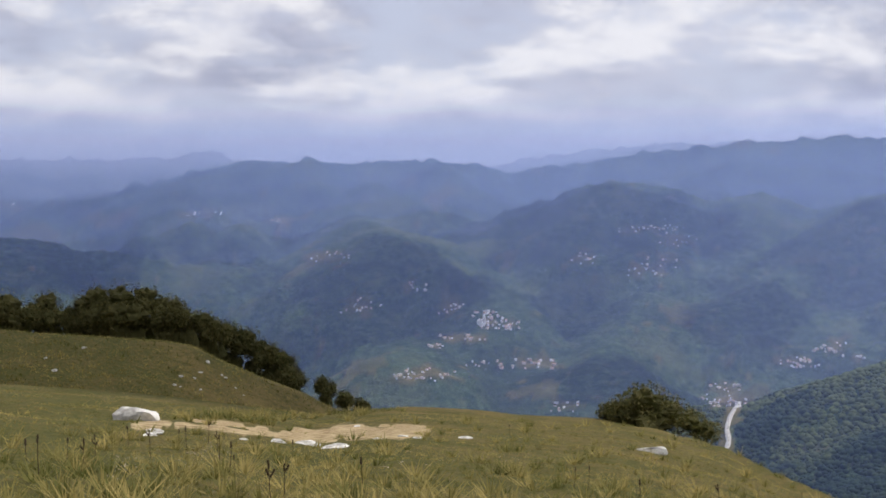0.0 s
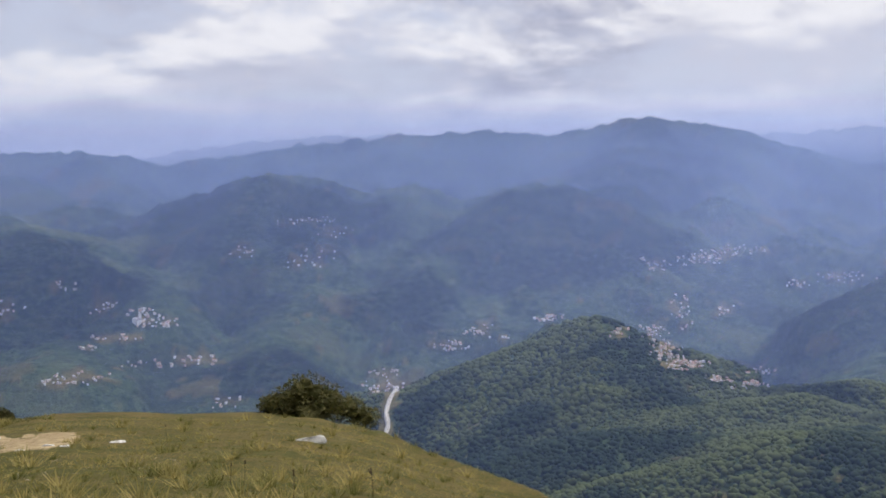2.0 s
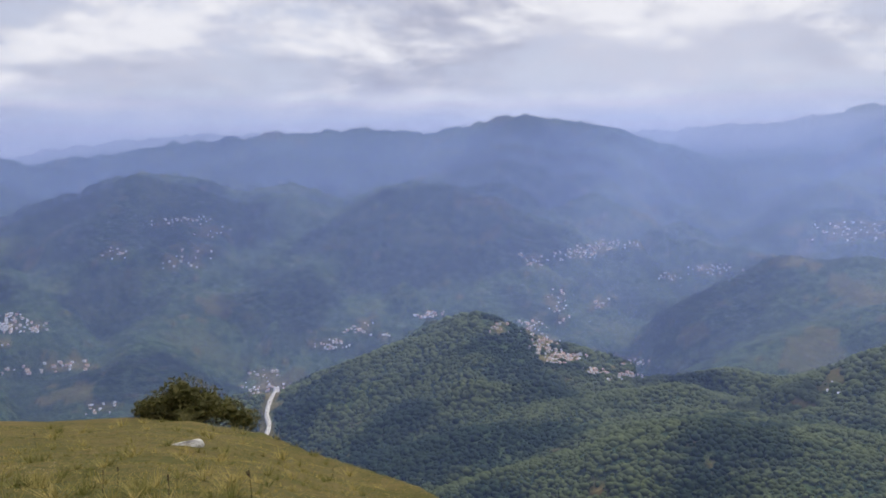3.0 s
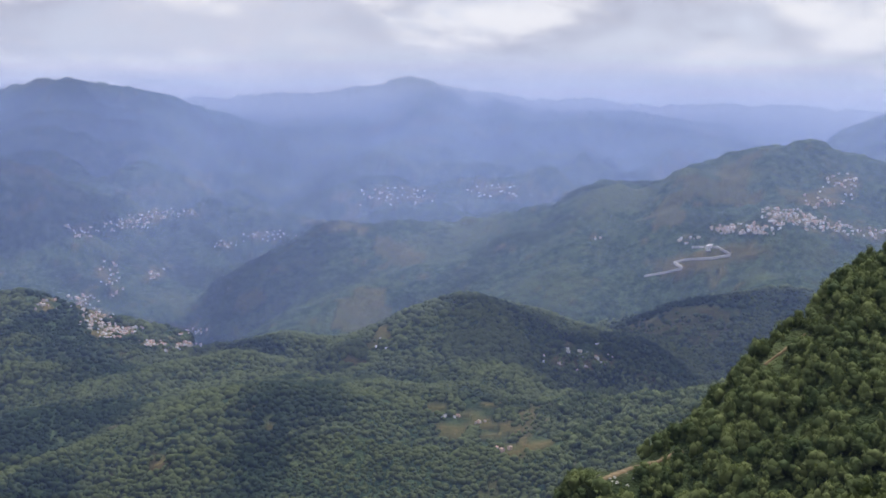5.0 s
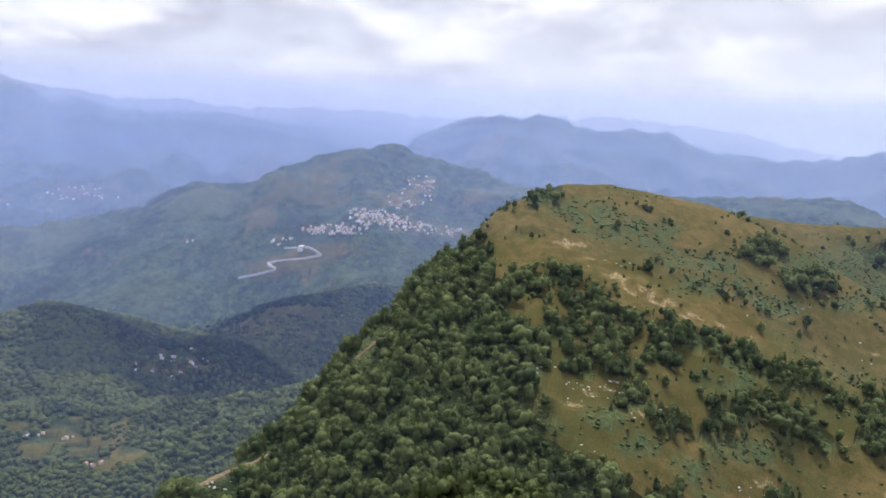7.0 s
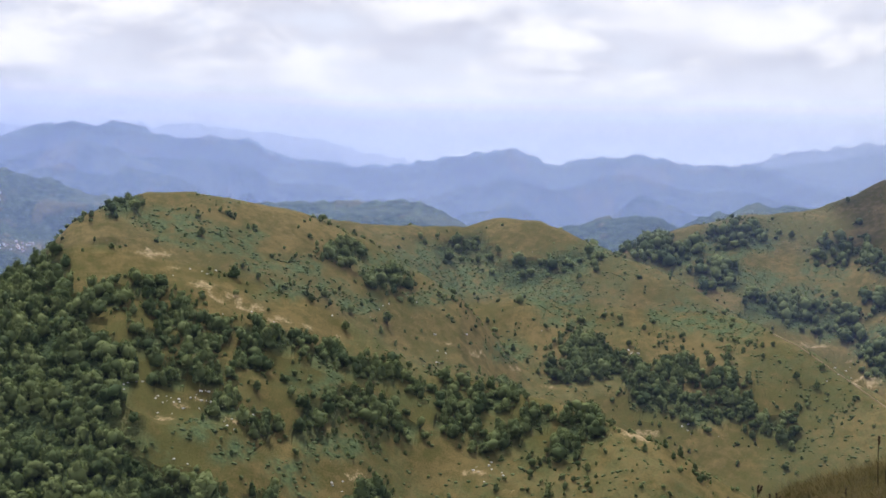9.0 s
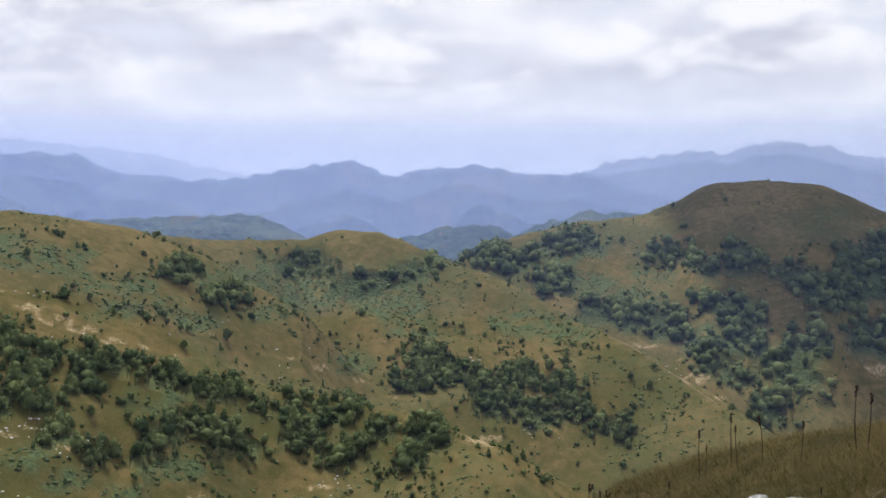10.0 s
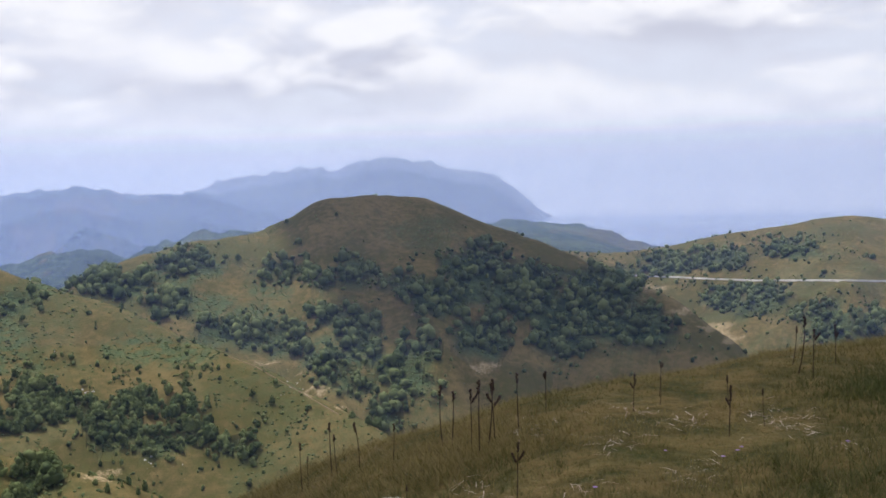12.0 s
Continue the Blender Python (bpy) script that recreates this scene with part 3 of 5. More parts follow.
SIGHT_SKY = np.minimum(LAND_SKY, np.minimum(np.roll(LAND_SKY, 1, 0), np.roll(LAND_SKY, -1, 0)))


def polar(a, r, z):
    return np.stack([r * np.sin(np.radians(a)), r * np.cos(np.radians(a)), z], -1)


def in_sight(a, r, z, rise):
    """Whether something that stands so high on the land shows over what lies before it."""
    i = np.clip(np.searchsorted(HEADS, a) - 1, 0, len(HEADS) - 1)
    j = np.clip(np.searchsorted(DISTS, r) - 2, 0, len(DISTS) - 1)
    return height_angle(r, z + rise) >= SIGHT_SKY[i, j] - 0.12


ground = new("ground", grid_mesh("ground", HEADS, DISTS, lambda a, r: LAND_Z, lambda a, r, z: dict(zip(("wood", "bare", "fern", "heath"), land_masks(a, r, z)))))
ground.data.materials.append(LAND)
tagged(ground, "grassy summit falling to wooded hills and far blue ranges", "ground", kind="structure")

water = new("water", grid_mesh("water", np.arange(112, 181, 2.0), np.linspace(2720, 4960, 14), lambda a, r: 0 * r - 192.0))
water.data.materials.append(SEA)
tagged(water, "pale blue calm sea fading into haze", "sea", kind="structure")

# ---- haze ----
# Painted summer haze between the ranges: thin bluish sheets, denser low down, far ones glowing.


def veil_material(name, thick, dist):
    def build(n):
        p = n.add("ShaderNodeNewGeometry").outputs["Position"]
        s = n.add("ShaderNodeSeparateXYZ", {0: p})
        far = n.add("ShaderNodeVectorMath", {0: n.add("ShaderNodeCombineXYZ", {0: s.outputs[0], 1: s.outputs[1]}).outputs[0]}, operation="LENGTH").outputs["Value"]
        if dist > 3300:  # the far sheets emit a painted haze colour, though nothing there gives light
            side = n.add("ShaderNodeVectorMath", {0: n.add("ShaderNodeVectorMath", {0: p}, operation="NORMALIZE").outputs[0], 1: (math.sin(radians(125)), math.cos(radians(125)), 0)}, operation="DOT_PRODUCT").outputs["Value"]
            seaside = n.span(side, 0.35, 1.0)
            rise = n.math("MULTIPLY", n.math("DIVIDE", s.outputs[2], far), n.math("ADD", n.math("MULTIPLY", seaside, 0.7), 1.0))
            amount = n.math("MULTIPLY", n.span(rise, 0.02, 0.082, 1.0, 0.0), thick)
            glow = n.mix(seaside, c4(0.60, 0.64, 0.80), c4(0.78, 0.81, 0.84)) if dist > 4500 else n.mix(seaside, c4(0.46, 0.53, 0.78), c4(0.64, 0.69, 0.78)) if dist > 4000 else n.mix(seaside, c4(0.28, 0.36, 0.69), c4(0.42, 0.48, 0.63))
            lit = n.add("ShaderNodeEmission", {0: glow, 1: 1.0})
        else:
            # the nearer sheets take haze from a blue tint lit by sun and sky
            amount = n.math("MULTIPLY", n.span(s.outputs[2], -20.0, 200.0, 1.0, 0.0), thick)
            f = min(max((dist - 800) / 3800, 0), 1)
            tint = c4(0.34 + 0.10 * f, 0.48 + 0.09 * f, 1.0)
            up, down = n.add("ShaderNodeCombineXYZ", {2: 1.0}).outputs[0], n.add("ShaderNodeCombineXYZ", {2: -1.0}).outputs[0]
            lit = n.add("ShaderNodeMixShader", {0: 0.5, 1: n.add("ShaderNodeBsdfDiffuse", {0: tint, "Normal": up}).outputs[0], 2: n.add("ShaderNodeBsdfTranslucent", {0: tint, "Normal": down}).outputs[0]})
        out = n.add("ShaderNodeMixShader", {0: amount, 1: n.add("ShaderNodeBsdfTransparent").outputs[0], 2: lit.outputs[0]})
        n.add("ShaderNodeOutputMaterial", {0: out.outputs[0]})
    return material(name, build)


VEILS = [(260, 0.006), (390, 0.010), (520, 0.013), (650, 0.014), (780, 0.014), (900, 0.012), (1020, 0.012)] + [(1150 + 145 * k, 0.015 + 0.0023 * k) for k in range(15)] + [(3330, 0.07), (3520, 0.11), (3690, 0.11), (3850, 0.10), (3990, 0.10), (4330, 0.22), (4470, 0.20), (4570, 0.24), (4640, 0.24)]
scene.cycles.transparent_max_bounces = 48
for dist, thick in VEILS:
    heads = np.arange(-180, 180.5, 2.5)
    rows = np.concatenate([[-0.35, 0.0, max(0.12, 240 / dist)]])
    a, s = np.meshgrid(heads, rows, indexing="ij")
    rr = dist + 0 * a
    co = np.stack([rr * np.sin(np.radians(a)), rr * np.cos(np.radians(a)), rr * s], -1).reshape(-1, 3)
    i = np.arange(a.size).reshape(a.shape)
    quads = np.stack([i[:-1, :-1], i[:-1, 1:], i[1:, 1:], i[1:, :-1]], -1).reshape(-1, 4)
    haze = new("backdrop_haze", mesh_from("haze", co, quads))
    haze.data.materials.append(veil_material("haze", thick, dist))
    tagged(haze, "thin bluish see-through sheet painted as summer haze over the valley", "haze", kind="structure")

# ---- clouds overhead that shade parts of the land ----


def lump(rng, subdivisions, rough):
    """A ball of uneven outline."""
    bm = bmesh.new()
    bmesh.ops.create_icosphere(bm, subdivisions=subdivisions, radius=1.0)
    off = Vector((rng.uniform(-50, 50), rng.uniform(-50, 50), rng.uniform(-50, 50)))
    for v in bm.verts:
        v.co *= 1 + rough * noise.fractal(v.co * 1.7 + off, 0.8, 2.0, 4)
    return bm


def sheet_arrays(bm):
    bm.verts.index_update()
    co = np.array([v.co[:] for v in bm.verts])
    tris = np.array([[v.index for v in f.verts] for f in bm.faces])
    bm.free()
    return co, tris


def vapour(thin):
    def build(n):
        mottled = n.mix(n.noise(n.add("ShaderNodeTexCoord").outputs["Object"], 3.0), c4(0.75, 0.76, 0.80), c4(0.9, 0.9, 0.9))
        lit = n.add("ShaderNodeBsdfDiffuse", {0: mottled})
        n.add("ShaderNodeOutputMaterial", {0: n.add("ShaderNodeMixShader", {0: thin, 1: lit.outputs[0], 2: n.add("ShaderNodeBsdfTransparent").outputs[0]}).outputs[0]})
    return material("cloud", build)


VAPOUR, THIN_VAPOUR = vapour(0.35), vapour(0.55)
# heading, height angle (or distance) and half-width of each patch of shade
SHADES = [(125, 66, 66), (-17, 112, 36), (127, -6.8, 150), (131, -7.6, 110), (121, -4.6, 110), (54.5, -11.4, 130), (58.5, -12.1, 110), (51.2, -10.7, 60), (57, -12.9, 90), (62.9, -9.9, 120), (41.5, -11.9, 40),
          (10, -10.6, 130), (15.4, -7.3, 130), (-2.9, -7.2, 170), (-0.2, -5.0, 130), (-3, -3.9, 170), (8.9, -2.0, 240), (3.8, -2.2, 180), (23, -3.0, 260), (26.8, -3.8, 200), (38, -7.4, 160), (19.3, -3.4, 120)]
SHADES += [(6.5, -7.6, 110), (-20.8, -3.7, 260), (29, 0.6, 260), (12.3, -2.2, 150), (36, -11.6, 60)]
rng = random.Random(5)
for head, rise, half in SHADES:
    dist = float(rise) if rise > 50 else float(meet(head, rise, 600)[0])
    at = Vector(polar(head, dist, float(land_at(np.array([float(head)]), np.array([dist]))[0])))
    at += SUN_WAY * (1900 if half > 50 else 600)
    co, tris = sheet_arrays(lump(rng, 4, 0.55))
    cloud = new("backdrop_cloud", mesh_from("cloud", co * np.array([half, half, half * 0.25]), tris))
    cloud.data.materials.append(THIN_VAPOUR if dist < 200 else VAPOUR)
    cloud.location = at
    tagged(cloud, "small grey-white fair-weather cloud drifting overhead", "cloud", kind="structure")

# ---- growing things ----


def leaf_build(dark, light, rough=0.8, grain=0.5):
    def build(n):
        p = n.add("ShaderNodeNewGeometry").outputs["Position"]
        tone = n.attr("tone")
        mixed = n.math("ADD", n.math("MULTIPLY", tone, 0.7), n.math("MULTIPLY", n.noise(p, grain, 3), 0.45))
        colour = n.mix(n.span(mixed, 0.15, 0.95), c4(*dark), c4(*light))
        lit = n.add("ShaderNodeBsdfPrincipled", {"Base Color": colour, "Roughness": rough, "Specular IOR Level": 0.15})
        through_leaf = n.add("ShaderNodeBsdfTranslucent", {0: n.mix(0.5, colour, c4(0.16, 0.20, 0.05))})
        n.add("ShaderNodeOutputMaterial", {0: n.add("ShaderNodeMixShader", {0: 0.3, 1: lit.outputs[0], 2: through_leaf.outputs[0]}).outputs[0]})
    return build


FOLIAGE = material("foliage", leaf_build((0.056, 0.086, 0.033), (0.175, 0.210, 0.080)))
DARK_FOLIAGE = material("dark_foliage", leaf_build((0.050, 0.050, 0.016), (0.160, 0.135, 0.046)))
CANOPY = material("canopy", leaf_build((0.019, 0.040, 0.018), (0.110, 0.136, 0.046), 0.8, 0.012))
BRACKEN = material("bracken", leaf_build((0.070, 0.105, 0.045), (0.140, 0.180, 0.080)))
BLADES = material("grass_blades", leaf_build((0.105, 0.105, 0.024), (0.46, 0.35, 0.125), 0.7))
DRY_BLADES = material("dry_grass_blades", leaf_build((0.044, 0.054, 0.015), (0.23, 0.170, 0.068), 0.7))
BARK = material("bark", lambda n: surface(n, n.mix(n.noise(n.add("ShaderNodeTexCoord").outputs["Object"], 6.0), c4(0.05, 0.04, 0.03), c4(0.13, 0.11, 0.09)), 0.95, n.noise(n.add("ShaderNodeTexCoord").outputs["Object"], 20.0), 0.8, 0.05))


def crown_arrays(rng, lobes, leaves, leaf, subdivisions=1):
    """A crown: lumps (x, y, z, width, height) with loose leaf sprays standing out from them. Triangles."""
    cos, tris, n = [], [], 0
    for lx, ly, lz, w, h in lobes:
        co, tr = sheet_arrays(lump(rng, subdivisions, 0.55))
        cos.append(co * np.array([w, w, h]) * 0.5 + np.array([lx, ly, lz]))
        tris.append(tr + n)
        n += len(co)
    rs = np.random.RandomState(rng.randrange(10 ** 6))
    pick = rs.randint(len(lobes), size=leaves)
    lob = np.array(lobes)[pick]
    way = rs.normal(size=(leaves, 3))
    way /= np.linalg.norm(way, axis=1)[:, None]
    at = lob[:, :3] + way * lob[:, [3, 3, 4]] * 0.5 * rs.uniform(0.8, 1.25, (leaves, 1))
    corner = [at + rs.normal(size=(leaves, 3)) * leaf for _ in range(3)]
    cos.append(np.stack(corner, 1).reshape(-1, 3))
    tris.append(np.arange(3 * leaves).reshape(-1, 3) + n)
    return np.concatenate(cos), np.concatenate(tris)


def bush_kind(rng, pointed):
    """A bush or young tree one metre high and about as wide."""
    if pointed:
        lobes = [(0, 0, 0.35, 0.7, 0.75), (rng.uniform(-0.08, 0.08), rng.uniform(-0.08, 0.08), 0.68, 0.42, 0.6)]
    else:
        lobes = [(rng.uniform(-0.22, 0.22), rng.uniform(-0.22, 0.22), rng.uniform(0.3, 0.66), rng.uniform(0.45, 0.7), rng.uniform(0.5, 0.75)) for _ in range(3)]
    return crown_arrays(rng, lobes, 72, 0.075, 1)


def shrub_kind(rng):
    """A bush as it shows from farther off."""
    return crown_arrays(rng, [(0, 0, 0.45, 0.85, 0.9), (rng.uniform(-0.3, 0.3), rng.uniform(-0.3, 0.3), rng.uniform(0.4, 0.7), 0.55, 0.6)], 34, 0.09, 1)


def canopy_kind(rng):
    co, tris = sheet_arrays(lump(rng, 1, 0.35))
    return co * 0.5, tris


def scattered(name, kinds, at, size, turn, tone, mat, label, category, rng, smooth=False):
    """One joined mesh of many copies of some kinds at places, with sizes (wide, high)."""
    pick = rng.randint(len(kinds), size=len(at))
    cos, tris, tones, n = [], [], [], 0
    for k, (co, tr) in enumerate(kinds):
        w = np.nonzero(pick == k)[0]
        if not len(w):
            continue
        c, s = np.cos(turn[w])[:, None], np.sin(turn[w])[:, None]
        x = (co[None, :, 0] * c - co[None, :, 1] * s) * size[w, :1]
        y = (co[None, :, 0] * s + co[None, :, 1] * c) * size[w, :1]
        z = co[None, :, 2] * size[w, 1:]
        cos.append((np.stack([x, y, z], -1) + at[w][:, None, :]).reshape(-1, 3))
        tris.append((tr[None] + (np.arange(len(w)) * len(co))[:, None, None]).reshape(-1, 3) + n)
        tones.append(np.repeat(tone[w], len(co)))
        n += len(w) * len(co)
    ob = new(name, mesh_from(name, np.concatenate(cos), np.concatenate(tris), {"tone": np.concatenate(tones)}, smooth=smooth))
    ob.data.materials.append(mat)
    return tagged(ob, label, category, kind="stuff")


rs = np.random.RandomState(11)
KINDS = [bush_kind(random.Random(k), k % 3 == 0) for k in range(8)]
CANOPIES = [canopy_kind(random.Random(40 + k)) for k in range(6)]

SHRUBS = [shrub_kind(random.Random(70 + k)) for k in range(6)]


def hillside_growth(count, nearest, farthest, kinds, most, label):
    """Bushes and young trees on the grassy hills, thick where thickets stand, thin elsewhere."""
    a = rs.uniform(54, 146, count)
    r = np.sqrt(rs.uniform(nearest ** 2, farthest ** 2, count))
    z = land_at(a, r)
    e = height_angle(r, z)
    x, y = r * np.sin(np.radians(a)), r * np.cos(np.radians(a))
    clump = fbm(x / 18, y / 18, 4)
    thick = np.maximum(spots(a, e, THICKETS, 1.35, 0.75), spots(a, e, GROVES, 1.6, 0.8))
    bald = np.maximum(spots(a, e, SCARS, 1.3, 0.5), 0)
    trodden = spots(a, e, TRODDEN, 0.7, 0.42) > 0.4
    flank = (1 - span(a + 8.0 * fbm(x / 22 + 3, y / 22, 4) - 7.0 * span(-e, 15.0, 18.5), 70.4, 74.0)) * span(-e, 4.5, 6.0)
    chance = span(thick + 0.9 * clump, 0.05, 0.85) * (1 - 0.9 * bald) + np.where(e < -6.5, 0.10, 0.025) * (1 - bald) + 0.55 * flank
    chance = np.maximum(chance, 0.9 * span(spots(a, e, DARK_SIDE, 2.2, 1.4) + 0.5 * clump, 0.10, 0.75))
    keep = (rs.rand(count) < np.clip(chance, 0, 1) * np.maximum(most, flank)) & (e > -20.5) & ~trodden
    keep &= in_sight(a, r, z, 4.0) | (rs.rand(count) < 0.12)
    a, r, z, e, thick = a[keep], r[keep], z[keep], e[keep], np.maximum(np.maximum(thick, flank), spots(a, e, DARK_SIDE, 2.2, 1.4))[keep]
    high = np.minimum(rs.gamma(3.0, 0.65, len(a)) * np.where(thick > 0.4, 1.65, 0.65) + 0.5, 6.5) * np.where(e > -3.4, 0.5, 1.0) * (1 + 0.35 * span(r, 480, 700))
    wide = high * rs.uniform(0.6, 1.15, len(a)) * np.where(a < 71, 0.95, 1.0)
    tone = np.clip(0.5 + 0.6 * fbm(a * 3, r / 15, 3) + 0.25 * rs.normal(size=len(a)), 0, 1)
    scattered("bushes", kinds, polar(a, r, z - 0.25), np.stack([wide, high], -1), rs.uniform(0, 6.28, len(a)), tone, FOLIAGE, label, "bushes", rs, True)


hillside_growth(44000, 235, 500, KINDS, 0.62, "green bushes and young trees thick on grassy hillsides")
hillside_growth(62000, 500, 1250, SHRUBS, 0.8, "dark green bushes dotted over the farther hillsides")

# low bracken and heather clumps between them
a = rs.uniform(66, 142, 95000)
r = np.sqrt(rs.uniform(260 ** 2, 900 ** 2, len(a)))
z = land_at(a, r)
_w, _b, fern, _h = land_masks(a, r, z)
keep = (rs.rand(len(a)) < fern * 0.8) & in_sight(a, r, z, 1.0)
a, r, z = a[keep], r[keep], z[keep]
high = rs.uniform(0.5, 1.2, len(a))
scattered("bracken", CANOPIES, polar(a, r, z), np.stack([high * 1.5, high * 0.9], -1), rs.uniform(0, 6.28, len(a)), rs.rand(len(a)), BRACKEN, "pale green bracken in patches over the hillsides", "bracken", rs, True)

# the woods below and across
a = rs.uniform(8, 69, 74000)
r = 690 + 1060 * rs.rand(len(a)) ** 1.25
z = land_at(a, r)
wood, _b, _f, _h = land_masks(a, r, z)
e = height_angle(r, z)
x, y = r * np.sin(np.radians(a)), r * np.cos(np.radians(a))
keep = (rs.rand(len(a)) < wood * (1 - 0.6 * span(r, 1400, 1750))) & (e > -20.0) & (built_over(a, e) + 0.45 * fbm(x / 35, y / 35, 3) + 0.25 * rs.rand(len(a)) < 0.68) & in_sight(a, r, z, 5.0)
a, r, z, x, y = a[keep], r[keep], z[keep], x[keep], y[keep]
high = np.minimum(rs.gamma(5, 0.8, len(a)) + 1.6, 9) * (1 + 0.5 * fbm(x / 60, y / 60, 3)) * np.clip(r / 1050, 0.8, 1.3)
tone = np.clip(0.42 + 1.6 * fbm(x / 80, y / 80, 4) + 1.2 * fbm(x / 420, y / 420, 4) + rs.normal(size=len(a)) * 0.15, 0, 1)
scattered("woods", CANOPIES, polar(a, r, z + high * 0.1), np.stack([high * rs.uniform(0.8, 1.25, len(a)), high * 0.95], -1), rs.uniform(0, 6.28, len(a)), tone, CANOPY, "dense broadleaf woods covering the valley sides", "woods", rs, True)

# ---- tools for things ----


def on_land(a, r):
    a, r = np.atleast_1d(np.asarray(a, float)), np.atleast_1d(np.asarray(r, float))
    return polar(a, r, land_at(a, r))


def thing(name, label, category, group="", at=(0, 0, 0), turn=0.0, size=1.0):
    ob = new(name)
    ob.empty_display_size = 0.2
    ob.location, ob.rotation_euler, ob.scale = at, (0, 0, turn), (size, size, size)
    return tagged(ob, label, category, group)


def part(name, data, mat, parent, label=""):
    """One mesh under a thing or a part; data is a bmesh or a mesh."""
    if isinstance(data, bmesh.types.BMesh):
        me = bpy.data.meshes.new(name)
        data.to_mesh(me)
        data.free()
    else:
        me = data
    me.materials.append(mat)
    ob = new(name, me)
    ob.parent = parent
    return tagged(ob, label)


def tube(bm, points, radii, sides=6):
    """A round tapering limb through points."""
    rings = []
    for k, p in enumerate(points):
        p = Vector(p)
        d = Vector(points[min(k + 1, len(points) - 1)]) - Vector(points[max(k - 1, 0)])
        q = d.to_track_quat("Z", "Y")
        rings.append([bm.verts.new(p + q @ Vector((radii[k] * math.cos(6.2832 * j / sides), radii[k] * math.sin(6.2832 * j / sides), 0))) for j in range(sides)])
    for lo, hi in zip(rings, rings[1:]):
        for j in range(sides):
            bm.faces.new((lo[j], lo[(j + 1) % sides], hi[(j + 1) % sides], hi[j]))
    bm.faces.new(rings[-1])
    bm.faces.new(rings[0][::-1])


# ---- roads, tracks and the river bed, laid on the land ----
PALE_GRAVEL = material("pale_gravel", lambda n: surface(n, n.mix(n.noise(n.add("ShaderNodeNewGeometry").outputs["Position"], 0.15, 5), c4(0.34, 0.32, 0.29), c4(0.55, 0.53, 0.49)), 0.9))
DIRT = material("track_dirt", lambda n: surface(n, n.mix(n.noise(n.add("ShaderNodeNewGeometry").outputs["Position"], 0.5, 5), c4(0.14, 0.105, 0.06), c4(0.28, 0.21, 0.13)), 0.95))


def ribbon(name, line, wide, mat, label, category, lift=0.6, kind="structure", step=0.1):
    """A strip of road along (heading, height angle) points, draped over the land."""
    da = np.array(line, float)
    t = np.concatenate([[0], np.cumsum(np.hypot(*np.diff(da, axis=0).T))])
    s = np.arange(0, t[-1] + step, step)
    a, e = np.interp(s, t, da[:, 0]), np.interp(s, t, da[:, 1])
    mid = on_land(a, meet(a, e, 100))
    for _ in range(2):
        mid[1:-1] = (mid[:-2] + mid[1:-1] * 2 + mid[2:]) / 4
    run = np.gradient(mid, axis=0)
    run /= np.linalg.norm(run, axis=1)[:, None]
    side = np.stack([run[:, 1], -run[:, 0], 0 * run[:, 0]], -1)
    w = wide * (1 + (0.8 if mat is DIRT else 0.25) * fbm(s * 6, s * 0, 3))[:, None] / 2
    up = np.array([0, 0, lift])
    co = np.concatenate([mid + side * w + up, mid - side * w + up, mid + side * w * 1.2 - up * 3, mid - side * w * 1.2 - up * 3])
    n = len(s)
    i = np.arange(n - 1)
    quads = np.concatenate([np.stack([i + p, i + 1 + p, i + 1 + q, i + q], -1) for p, q in ((n, 0), (0, 2 * n), (3 * n, n))])
    ob = new(name, mesh_from(name, co, quads))
    ob.data.materials.append(mat)
    return tagged(ob, label, category, kind=kind)


ribbon("road", [(129.3, -5.63), (131.5, -5.72), (133.8, -5.84), (136.1, -5.91), (138.8, -5.88), (142.5, -5.87)], 1.7, PALE_GRAVEL, "pale road cut across a grassy hillside", "road", 1.2)
ribbon("river_bed", [(15.5, -11.5), (15.05, -12.2), (14.85, -12.9), (15.0, -13.5), (14.7, -14.3)], 6.0, PALE_GRAVEL, "pale gravel river bed winding through the valley floor", "river bed", 3.0)
ribbon("road", [(58.4, -7.62), (59.5, -7.4), (60.4, -7.15), (59.9, -6.85), (60.7, -6.68), (61.9, -6.6), (62.8, -6.4), (62.1, -6.02), (60.8, -6.05)], 3.6, PALE_GRAVEL, "pale zigzag quarry road on a wooded ridge", "road", 3.0, step=0.06)
ribbon("dirt_track", [(56.2, -18.2), (58.3, -17.36), (59.3, -17.1), (60.5, -16.5)], 2.0, DIRT, "ochre dirt track on the hill shoulder", "track", 0.35)
ribbon("dirt_track", [(64.6, -11.9), (65.5, -11.15), (66.6, -10.2)], 0.8, DIRT, "ochre dirt track among bushes", "track", 0.35)
ribbon("dirt_track", [(108.3, -9.3), (109.6, -9.85), (110.8, -10.6), (112.4, -11.6), (114, -12.6)], 0.4, DIRT, "pale footpath along the crest of the spur", "track", 0.25)

# ---- villages ----
WALLS = [material("plaster", lambda n, c=c: surface(n, n.mix(n.noise(n.add("ShaderNodeTexCoord").outputs["Object"], 0.4, 4), c4(*[v * 0.85 for v in c]), c4(*c)), 0.9)) for c in ((0.84, 0.80, 0.74), (0.80, 0.70, 0.58), (0.74, 0.56, 0.47), (0.86, 0.85, 0.83))]
ROOFS = [material("roof_tiles", lambda n, c=c: surface(n, n.mix(n.noise(n.add("ShaderNodeTexCoord").outputs["Object"], 1.5, 4), c4(*[v * 0.7 for v in c]), c4(*c)), 0.9)) for c in ((0.56, 0.36, 0.27), (0.60, 0.57, 0.55), (0.66, 0.48, 0.38), (0.80, 0.78, 0.76))]


